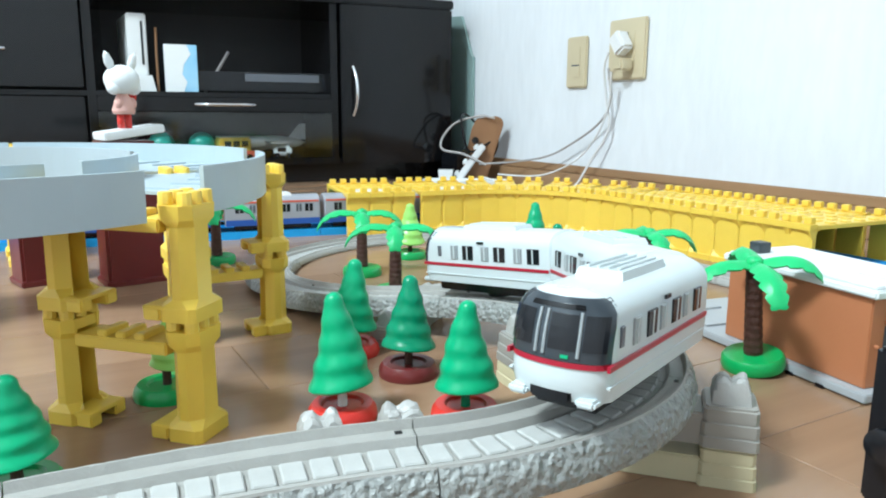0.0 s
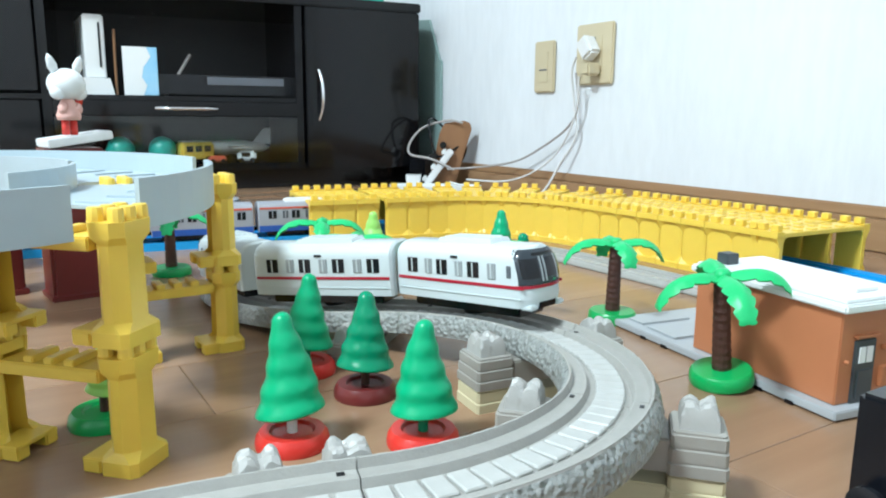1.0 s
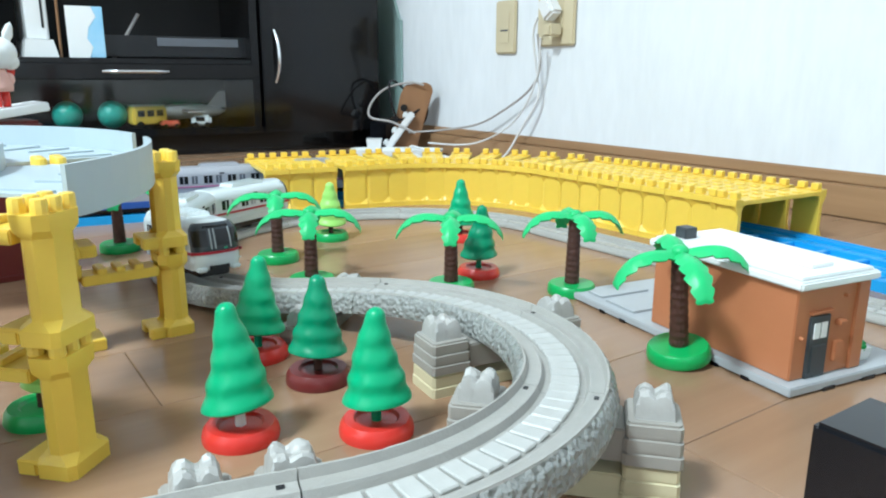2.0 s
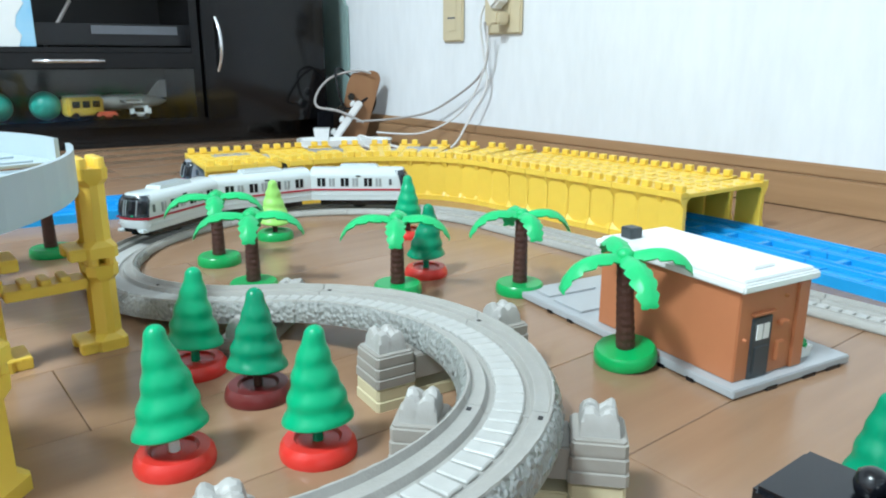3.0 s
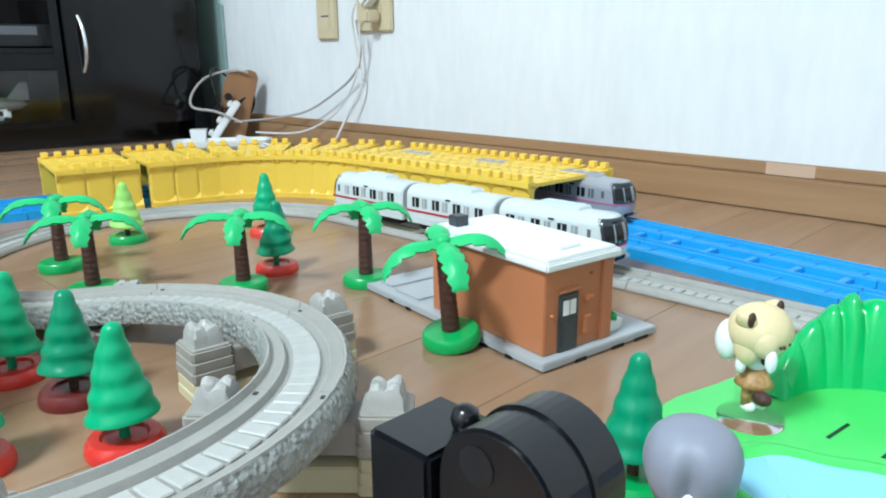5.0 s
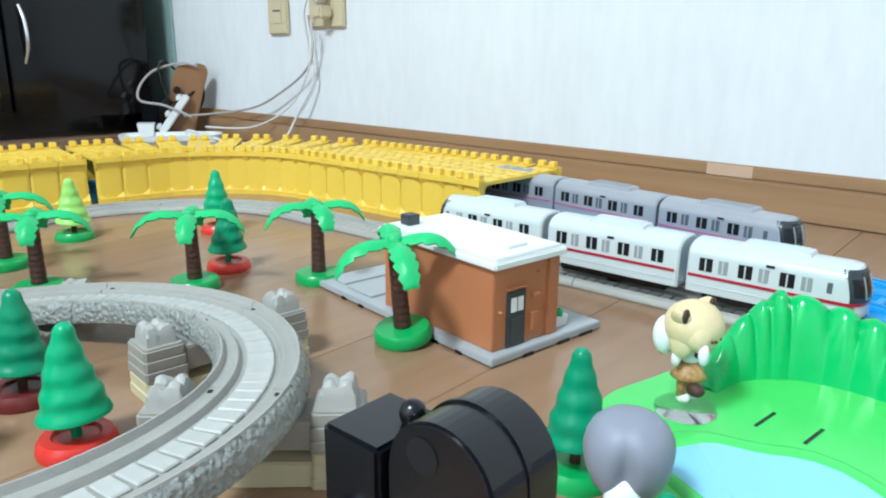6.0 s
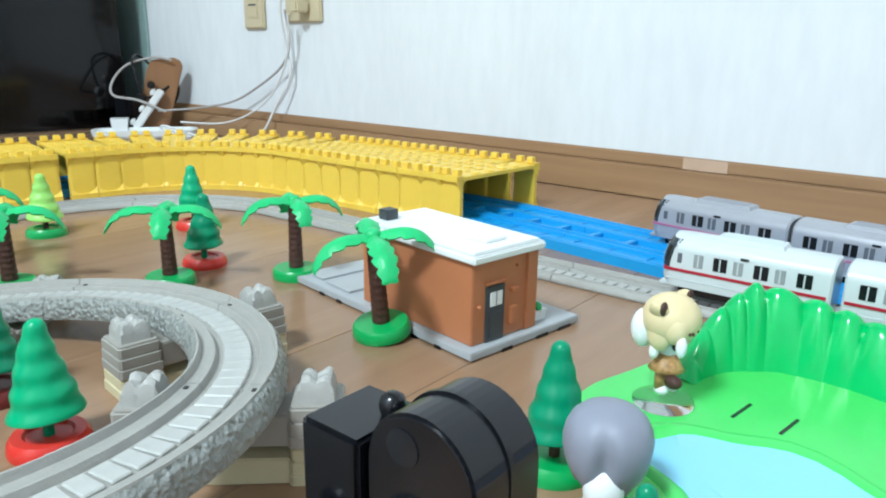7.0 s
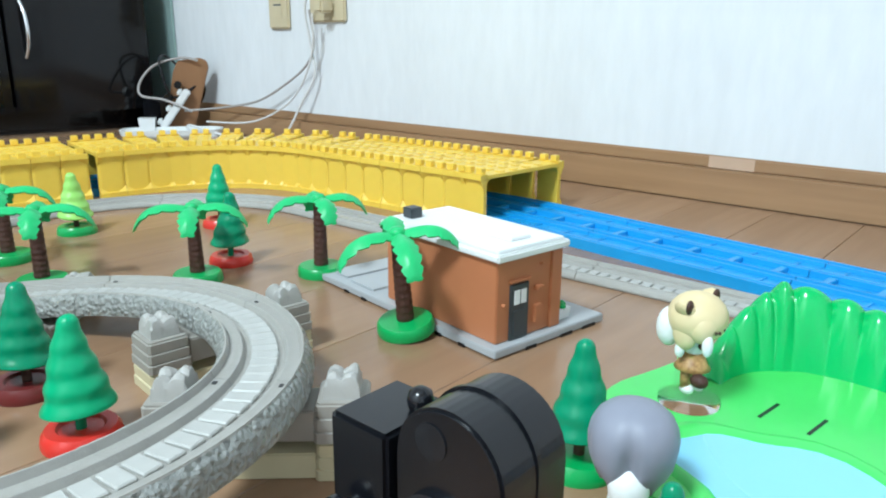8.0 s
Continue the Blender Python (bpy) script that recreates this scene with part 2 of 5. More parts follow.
# grey hill line: gentle bend, near bend in two radii, S into the far loop, straight beside the tunnel
GREY = Line(-0.2500, 0.2103, 19.05, [(0.4, -37.58), (R_NEAR * radians(68.65), 68.65), (R_EASE * radians(80.27), 80.27), (R_LOOP * radians(222.85), -222.85), (1.2, 0)])
G0 = 0.4


def grey_top(s):
    """Height of the rail's rim: high on the near bend, down to the floor on the loop."""
    s -= G0
    f = min(1, max(0, (s + 0.042) / 0.888))
    return 0.0622 - 0.0542 * f * f * (3 - 2 * f) - 0.0117 * max(0, 0.1 - s)


# blue double line through the tunnel, from the open end by the wall round to the far side
BLUE_LINE = Line(0.6416, -0.5405, 79.0, [(0.97, 0), (0.06, 9.5), (0.25, 0), (0.245 * radians(78), 78), (0.9, 0)])
BEND0 = 1.28
BEND1 = BEND0 + 0.245 * radians(78)


# ---- the room ----
WALL_TILT = -3.4
ROOM = pose(1.10, 0.5, 0, 0, 0, WALL_TILT)  # x = 0 is the papered wall


def setting(name, bm, mat, m=None, smooth=0.0):
    return tagged(part(name, bm, mat, None, "", smooth, m), kind="structure")


def build_room():
    floor = setting("floor", box(-3.2, -2.3, -0.03, 0.1, 2.2, -0.004), JOINT, ROOM)
    tagged(floor, "brown varnished wooden plank floor with thin dark joints")
    wall = setting("wall_east", box(0, -2.3, 0, 0.1, 2.2, 2.4), WALLPAPER, ROOM)
    tagged(wall, "white wall with finely embossed paper")
    tagged(setting("wall_north", box(-3.2, 1.75, 0, -0.001, 1.85, 2.4), WALLPAPER, ROOM), "white papered wall behind the television cabinet")
    tagged(setting("wall_west", box(-3.3, -2.3, 0, -3.2, 2.2, 2.4), WALLPAPER, ROOM), "white papered wall")
    # out of view; set close behind the camera to bounce more fill light
    tagged(setting("wall_south", box(-3.2, -2.4, 0, 0.0, -2.3, 2.4), WALLPAPER, ROOM), "white papered wall")
    tagged(setting("ceiling", box(-3.3, -2.4, 2.4, 0.1, 2.2, 2.5), CEILING, ROOM), "plain white ceiling")
    skirt = setting("baseboard", box(-0.020, -2.3, 0.0, -0.001, 1.75, 0.0440, 0.0015), SKIRT, ROOM)
    tagged(skirt, "brown wooden skirting board with a ledge on top")
    tagged(setting("trim", box(-0.009, -2.3, 0.0442, -0.001, 1.75, 0.0610, 0.002), SKIRT, ROOM), "brown wooden strip above the skirting board")
    tape = thing("tape_patch", ROOM @ pose(-0.0094, -0.253, 0.0525), "pale pinkish tape stuck on the skirting strip", "tape")
    part("tape_body", box(-0.0006, -0.030, -0.0075, 0, 0.030, 0.0080), TAPE, tape)
    # added panel: the cabinet's shadow on the wall as a teal shape
    board = thing("teal_board", ROOM @ pose(-0.0095, 1.115, 0.062), "teal panel standing in for the cabinet shadow on the wall", "board")
    part("board_body", prism([(0, 0), (0.16, 0), (0.16, 0.372), (0.062, 0.365), (0.010, 0.262), (0, 0.255)], 0.006, pose(0.008, 0, 0, 90, 0, 90) @ pose(0, 0, -0.007)), SHADOWTEAL, board)
    # lamp fitting
    fit_ = thing("ceiling_lamp", pose(-1.3, 0.35, 2.28), "round white ceiling lamp, switched on", "lamp")
    part("lamp_body", lathe([(0.30, 0.06), (0.32, 0.12), (0.05, 0.12)], 40), WHITE, fit_)
    part("lamp_diffuser", lathe([(0.30, 0.058), (0.295, 0.03), (0.285, 0.02)], 40), GLOW, fit_)
    return floor


FLOOR = build_room()


# ---- television cabinet ----
CAB = pose(1.085, 1.615, 0, 0, 0, -11.5)  # front lower corner beside the wall; x runs to the left as minus


def build_cabinet():
    c = thing("tv_cabinet", CAB, "long glossy black television cabinet with open shelves", "cabinet")
    w, d, h = 1.5, 0.38, 0.452
    part("top", box(-w, -0.012, h - 0.022, 0.005, d, h, 0.003), GLOSSBLACK, c)
    part("back", box(-w, d - 0.012, 0.02, 0, d, h - 0.022), INSIDE, c)
    part("plinth", box(-w, 0.02, 0, 0, d - 0.012, 0.045), GLOSSBLACK, c)
    part("side_panel", box(-0.018, 0.0, 0.045, 0, d - 0.012, h - 0.022, 0.001), GLOSSBLACK, c)
    for x in (-0.295, -0.835, -1.2):
        part("divider", box(x - 0.018, 0.002, 0.045, x, d - 0.012, h - 0.022, 0.001), GLOSSBLACK, c)
    part("bottom_board", box(-w, 0.0, 0.045, -0.018, d - 0.012, 0.062, 0.001), GLOSSBLACK, c)
    part("shelf", box(-0.835, 0.004, 0.205, -0.313, d - 0.012, 0.216, 0.001), GLOSSBLACK, c)
    part("shelf", box(-1.182, 0.004, 0.205, -0.853, d - 0.012, 0.216, 0.001), GLOSSBLACK, c)
    door = part("door", box(-0.291, -0.018, 0.047, -0.002, -0.001, h - 0.025, 0.002), GLOSSBLACK, c, "tall gloss black door")
    bow = [(-0.262, -0.02, 0.165), (-0.258, -0.034, 0.19), (-0.257, -0.040, 0.222), (-0.258, -0.034, 0.256), (-0.262, -0.02, 0.282)]
    part("handle", tube(bow, 0.0042), CHROME, door, "bowed chrome handle", 60)
    drawer = part("drawer", box(-0.833, -0.018, 0.172, -0.315, -0.001, 0.204, 0.002), GLOSSBLACK, c, "shallow black drawer")
    part("handle", tube([(-0.630, -0.02, 0.188), (-0.605, -0.036, 0.188), (-0.565, -0.038, 0.188), (-0.525, -0.036, 0.188), (-0.500, -0.02, 0.188)], 0.0042), CHROME, drawer, "bar-shaped chrome handle", 60)
    pane = part("glass_door", box(-0.833, -0.012, 0.064, -0.315, -0.008, 0.170), GLASS, c, "smoked glass flap")
    pane.visible_shadow = False
    left = part("door", box(-1.19, -0.018, 0.222, -0.857, -0.001, h - 0.025, 0.002), GLOSSBLACK, c, "gloss black door")
    part("handle", tube([(-1.12, -0.02, 0.30), (-1.09, -0.036, 0.30), (-1.03, -0.036, 0.298), (-1.0, -0.02, 0.298)], 0.0042), CHROME, left, "bar-shaped chrome handle", 60)
    part("door", box(-1.19, -0.018, 0.064, -0.857, -0.001, 0.202, 0.002), GLOSSBLACK, c, "gloss black door")

    def on(x, y, z, rz=0):
        return CAB @ pose(x, y, z, 0, 0, rz)

    con = thing("game_console", on(-0.748, 0.06, 0.2165, 8), "white upright game console on a slanted stand", "console")
    part("body", box(-0.021, -0.02, 0.035, 0.021, 0.14, 0.172, 0.003), WHITE, con)
    part("stand", loft([[(-0.032, -0.03, 0.0), (0.034, -0.03, 0.0), (0.034, 0.15, 0.0), (-0.032, 0.15, 0.0)], [(-0.026, -0.03, 0.036), (0.026, -0.03, 0.036), (0.026, 0.15, 0.036), (-0.026, 0.15, 0.036)]]), WHITE, con)
    part("slot", box(0.008, -0.0225, 0.06, 0.012, -0.0195, 0.155), WINDOW, con)
    bk = thing("picture_box", on(-0.655, 0.03, 0.2165, 0), "blue and white printed box standing upright", "box")
    part("box_body", box(-0.036, 0, 0, 0.036, 0.028, 0.106, 0.001), SKYBLUE, bk)
    wave = [(-0.036, 0.0), (0.004, 0.0), (0.012, 0.022), (0.002, 0.04), (0.006, 0.062), (0.022, 0.085), (0.014, 0.106), (-0.036, 0.106)]
    part("print", prism(wave, 0.0008, Matrix.Translation((0, -0.0002, 0)) @ pose(0, 0, 0, 90, 0, 0)), WHITE, bk, "white wave print")
    st = thing("wooden_stick", on(-0.706, 0.05, 0.2165), "thin wooden stick leaning in the shelf", "stick")
    part("stick_body", tube([(0, 0, 0.0), (0.0, 0.01, 0.07), (0.001, 0.02, 0.145)], 0.003), WOOD, st)
    bar = thing("sensor_rod", on(-0.60, 0.12, 0.2165), "slim dark rod leaning aslant", "rod")
    part("rod_body", tube([(0, 0, 0.0), (0.03, 0.0, 0.05), (0.06, 0.0, 0.10)], 0.004), CORDGREY, bar)
    pl = thing("disc_player", on(-0.460, 0.06, 0.2165), "flat dark grey disc player with a silver front strip", "player")
    part("case", box(-0.16, 0, 0.004, 0.15, 0.22, 0.05, 0.003), BLACK, pl)
    part("front_panel", box(-0.05, -0.003, 0.028, 0.13, 0.0005, 0.046), GREYWIN, pl, "silver-grey display strip")
    for x in (-0.12, 0.11):
        part("foot", lathe([(0.012, 0), (0.012, 0.0045)], 14, centre=(x, 0.1, 0)), BLACK, pl)
    for x in (-0.708, -0.618):
        b = thing("teal_ball", on(x, 0.055, 0.0625), "teal green rubber ball behind smoked glass", "ball", "balls in the cabinet")
        part("ball_body", ball(0.031, (0, 0, 0.031)), TEAL, b, "", 60)
    # toys on the lower shelf
    t1 = thing("toy_bus", on(-0.545, 0.055, 0.0625, 20), "small yellow toy train car in the cabinet", "toy car")
    part("body", box(-0.04, -0.018, 0.008, 0.04, 0.018, 0.048, 0.004), YELLOW, t1)
    part("roof", box(-0.038, -0.016, 0.0485, 0.038, 0.016, 0.052, 0.001), CORDGREY, t1)
    for x in (-0.022, 0.0, 0.022):
        part("window", box(x - 0.008, -0.0188, 0.026, x + 0.008, -0.0178, 0.040), WINDOW, t1)
    for x in (-0.025, 0.025):
        part("wheel", lathe([(0.008, -0.019), (0.008, 0.019)], 14, m=pose(x, 0, 0.008, 90, 0, 0)), BLACK, t1)
    t2 = thing("toy_airplane", on(-0.455, 0.11, 0.0625, 8), "grey and white toy aeroplane in the cabinet", "toy plane")
    part("fuselage", lathe([(0, -0.09), (0.012, -0.07), (0.018, -0.03), (0.018, 0.03), (0.010, 0.08), (0, 0.10)], 16, m=pose(0, 0, 0.032, 0, 90, 0)), CORD, t2, "", 50)
    part("wing", prism([(-0.02, -0.1), (0.015, -0.1), (0.03, 0), (0.015, 0.1), (-0.02, 0.1), (-0.01, 0)], 0.004, pose(0, 0, 0.034)), CORDGREY, t2)
    part("fin", prism([(0.05, 0.0), (0.10, 0.0), (0.10, 0.04), (0.085, 0.04)], 0.004, pose(0, 0.002, 0.040, 90, 0, 0)), CORD, t2)
    part("landing_gear", box(-0.01, -0.01, 0.0, 0.01, 0.01, 0.02, 0.003), BLACK, t2)
    t3 = thing("toy_car", on(-0.430, 0.03, 0.0625, -10), "small white toy car with a dark window", "toy car")
    part("body", box(-0.022, -0.014, 0.004, 0.022, 0.014, 0.028, 0.006), WHITE, t3)
    part("window", box(-0.012, -0.0148, 0.014, 0.008, -0.0138, 0.024), WINDOW, t3)
    for x in (-0.013, 0.013):
        part("wheel", lathe([(0.006, -0.0145), (0.006, 0.0145)], 12, m=pose(x, 0, 0.006, 90, 0, 0)), BLACK, t3)
    t4 = thing("toy_car", on(-0.500, 0.025, 0.0625, 5), "tiny orange toy car on the lower shelf", "toy car")
    part("body", box(-0.02, -0.012, 0.003, 0.02, 0.012, 0.017, 0.004), ORANGE, t4)
    for x in (-0.012, 0.012):
        part("wheel", lathe([(0.005, -0.0125), (0.005, 0.0125)], 12, m=pose(x, 0, 0.005, 90, 0, 0)), BLACK, t4)
    t5 = thing("teal_tray", on(-0.12, 0.12, 0.4525), "teal plastic tray on the cabinet top", "tray")
    part("tray_body", box(-0.06, -0.04, 0, 0.06, 0.04, 0.03, 0.004), TEAL, t5)


build_cabinet()


# ---- wall plates, cords, power strip ----
def wall_at(y, z, out=0.0):
    return ROOM @ Vector((-out, y - 0.5, z))


def build_power():
    for nm, y0, y1, z0, z1, label, cat in (("wall_plate", 1.165, 1.230, 0.228, 0.335, "narrow ivory wall plate with a small slot", "wall plate"), ("socket_plate", 0.995, 1.098, 0.240, 0.357, "wide ivory double socket plate with white plugs in it", "socket")):
        p = thing(nm, ROOM @ pose(-0.0005, (y0 + y1) / 2 - 0.5, (z0 + z1) / 2), label, cat)
        hw, hh = (y1 - y0) / 2, (z1 - z0) / 2
        part("plate", box(-0.008, -hw, -hh, 0, hw, hh, 0.003), CREAM, p)
        part("insert", box(-0.0095, -hw * 0.45, -hh * 0.6, -0.0078, hw * 0.45, hh * 0.6, 0.0008), CREAM, p)
        if nm == "wall_plate":
            part("slot", box(-0.0102, -0.012, -0.008, -0.0093, 0.012, -0.005), GREYWIN, p)
        else:
            for z in (-0.028, 0.0, 0.028):
                for y in (-0.004, 0.004):
                    part("slot", box(-0.0102, y - 0.001, z - 0.004, -0.0093, y + 0.001, z + 0.004), BLACK, p)
    p1 = thing("adapter_plug", ROOM @ pose(-0.0105, 0.545, 0.310), "white angled adapter plug with a cord", "plug")
    part("plug_body", box(-0.03, -0.016, -0.022, 0, 0.016, 0.020, 0.005), CORD, p1, m=pose(0, 0, 0, -35, 0, 0))
    p2 = thing("plug", ROOM @ pose(-0.0105, 0.533, 0.268), "small ivory plug with a cord", "plug")
    part("plug_body", box(-0.032, -0.011, -0.012, 0, 0.011, 0.012, 0.004), CREAM, p2)

    def cord(name, pts, r, mat, label):
        t = thing(name, pose(0, 0, 0), label, "cable")
        part("cord_body", tube([wall_at(*p) for p in pts], r), mat, t, "", 60)

    cord("mains_lead", [(1.062, 0.292, 0.04), (1.075, 0.262, 0.038), (1.078, 0.20, 0.025), (1.075, 0.14, 0.02), (1.11, 0.08, 0.03), (1.14, 0.02, 0.05), (1.18, 0.004, 0.08)], 0.0024, CORD, "white mains cord hanging from the socket")
    cord("mains_lead", [(1.06, 0.262, 0.04), (1.062, 0.20, 0.03), (1.10, 0.155, 0.022), (1.18, 0.11, 0.025), (1.26, 0.078, 0.03), (1.36, 0.06, 0.05), (1.45, 0.05, 0.09)], 0.0024, CORDGREY, "grey mains cord looping down to the power strip")
    cord("mains_lead", [(1.05, 0.255, 0.042), (1.066, 0.19, 0.03), (1.11, 0.12, 0.025), (1.17, 0.07, 0.03), (1.26, 0.035, 0.05), (1.38, 0.03, 0.08)], 0.002, CORD, "white cord running down behind the tunnel")
    cord("mains_lead", [(1.15, 0.006, 0.06), (1.3, 0.004, 0.08), (1.42, 0.02, 0.10), (1.34, 0.004, 0.13), (1.15, 0.004, 0.15), (1.05, 0.004, 0.10)], 0.003, CORD, "white cord coiled on the floor")
    cord("mains_lead", [(1.48, 0.13, 0.06), (1.50, 0.17, 0.10), (1.47, 0.15, 0.13), (1.46, 0.08, 0.11), (1.45, 0.11, 0.04), (1.50, 0.06, 0.02), (1.56, 0.03, 0.05)], 0.0028, BLACK, "tangled black cord by the cabinet")
    cord("mains_lead", [(1.43, 0.160, 0.060), (1.455, 0.166, 0.085), (1.50, 0.150, 0.125), (1.515, 0.115, 0.155), (1.50, 0.085, 0.165), (1.46, 0.075, 0.13), (1.42, 0.05, 0.09)], 0.0028, CORDGREY, "grey cord looping round the wooden board")
    look_m = ROOM @ pose(-0.075, 0.965, 0, 0, 0, -34)  # upright plane across the view; x to the wall, z up
    b = thing("wooden_board", look_m, "plain wooden board leaning upright by the cabinet", "board")
    part("board_body", prism([(-0.052, 0), (0.012, 0), (0.054, 0.146), (0.050, 0.160), (0.036, 0.166), (-0.012, 0.160), (-0.024, 0.135)], 0.014, pose(0, 0.007, 0, 90, 0, 0), bevel=0.002), WOOD, b)
    s = thing("power_strip", look_m @ pose(-0.055, -0.024, 0.012, 0, 36, 0), "white power strip leaning on the wooden board", "power strip")
    part("strip_body", box(-0.008, -0.010, 0.0, 0.009, 0.010, 0.104, 0.003), CORD, s)
    for z in (0.010, 0.046, 0.090):
        part("socket_face", box(-0.017, -0.009, z - 0.008, -0.0078, 0.009, z + 0.008, 0.003), WHITE, s)
    k = thing("plug", look_m @ pose(-0.022, -0.024, 0.066, 0, 36, 0), "black plug pushed into the power strip", "plug")
    part("plug_body", box(-0.030, -0.009, -0.010, -0.0104, 0.009, 0.010, 0.003), BLACK, k)
    part("plug_body", box(-0.026, -0.009, 0.030, -0.0104, 0.009, 0.046, 0.003), BLACK, k)
    a = thing("adapter_plug", look_m @ pose(-0.085, -0.03, 0.0), "white block adapter beside the power strip", "plug")
    part("plug_body", loft([[(-0.014, -0.014, 0), (0.014, -0.014, 0), (0.014, 0.014, 0), (-0.014, 0.014, 0)], [(-0.018, -0.016, 0.036), (0.018, -0.016, 0.036), (0.018, 0.016, 0.036), (-0.018, 0.016, 0.036)]]), CORD, a)
    tr = thing("white_tray", look_m @ pose(-0.03, -0.075, 0.0), "shallow white plastic tray under the cords", "tray")
    rows = []
    for q in range(33):
        ang = 2 * math.pi * q / 32
        cx, cy = 0.105 * math.copysign(abs(math.cos(ang)) ** 0.5, math.cos(ang)), 0.040 * math.copysign(abs(math.sin(ang)) ** 0.5, math.sin(ang))
        rows.append([(cx, cy, 0.004), (cx * 1.03, cy * 1.06, 0.016), (cx * 0.98, cy * 0.94, 0.016), (cx * 0.95, cy * 0.90, 0.004)])
    part("tray_rim", loft(rows, cap=False), WHITE, tr)
    part("tray_floor", box(-0.098, -0.036, 0.0, 0.098, 0.036, 0.004, 0.001), WHITE, tr)
    bt = thing("cable_box", ROOM @ pose(-0.07, 1.06, 0.0, 0, 0, 10), "small black box among the cords", "box")
    part("box_body", box(-0.05, -0.03, 0, 0.05, 0.03, 0.07, 0.004), BLACK, bt)


build_power()


# ---- yellow bridge blocks ----
def leg_mesh(w=0.0215, d=0.030, h=0.061):
    """Eight-sided column with chamfered foot, flared head and studs on top."""
    def ring(a, b, z, c):
        return [(a, b - c, z), (a - c, b, z), (-a + c, b, z), (-a, b - c, z), (-a, b * 0.52, z), (a * 0.25, b * 0.46, z), (a * 0.25, -b * 0.46, z), (-a, -b * 0.52, z), (-a, -b + c, z), (-a + c, -b, z), (a - c, -b, z), (a, -b + c, z)]
    a, b = w / 2, d / 2
    bm = loft([ring(a, b, 0, 0.003), ring(a, b, 0.0075, 0.003), ring(a * 0.80, b * 0.82, 0.0115, 0.006), ring(a * 0.78, b * 0.80, h - 0.0115, 0.006), ring(a * 0.95, b * 0.95, h - 0.0075, 0.005), ring(a * 0.98, b * 0.98, h, 0.005)])
    return bm


STUD = []


def pier_block(span, m, label, group):
    """One bridge block: two legs joined by a notched beam under the top."""
    t = thing("bridge_block", m, label, "toy block", group)
    for sx in (-1, 1):
        leg = part("leg", leg_mesh(), YELLOW, t, "", 28, pose(sx * (span / 2 + 0.0043), 0, 0, 0, 0, 0 if sx > 0 else 180))
        part("cap", box(-0.0098, -0.0095, 0.0545, 0.006, 0.0095, 0.0606, 0.0004), YELLOW, leg)
        for sy in (-1, 1):
            part("foot", box(-0.0205, min(sy * 0.0055, sy * 0.0140), 0, -0.0100, max(sy * 0.0055, sy * 0.0140), 0.0070, 0.0008), YELLOW, leg)
        part("foot_plate", box(-0.0205, -0.0140, 0.0058, -0.003, 0.0140, 0.0080, 0.0006), YELLOW, leg)
        for x, y in ((-0.0056, -0.0090), (0.0056, -0.0090), (-0.0056, 0.0), (0.0056, 0.0), (-0.0056, 0.0090), (0.0056, 0.0090)):
            if STUD:
                again(STUD[0], leg, pose(x, y, 0.0607), "stud")
            else:
                STUD.append(part("stud", lathe([(0.0039, 0), (0.0037, 0.0062), (0.0032, 0.0070)], 10), YELLOW, leg, "", 30, pose(x, y, 0.0607)))
    s = span / 2 - 0.0058
    beam = box(-s, -0.0105, 0.046, s, 0.0105, 0.053, 0.0008)
    for x in (-0.012, 0.0, 0.012):
        beam = box(x - 0.003, -0.0095, 0.0528, x + 0.003, 0.0095, 0.0565, 0.0006, beam)
    part("beam", beam, YELLOW, t)
    return t


TUN_W = 0.150  # between the outer sides of the tunnel


EDGE_STUD = []


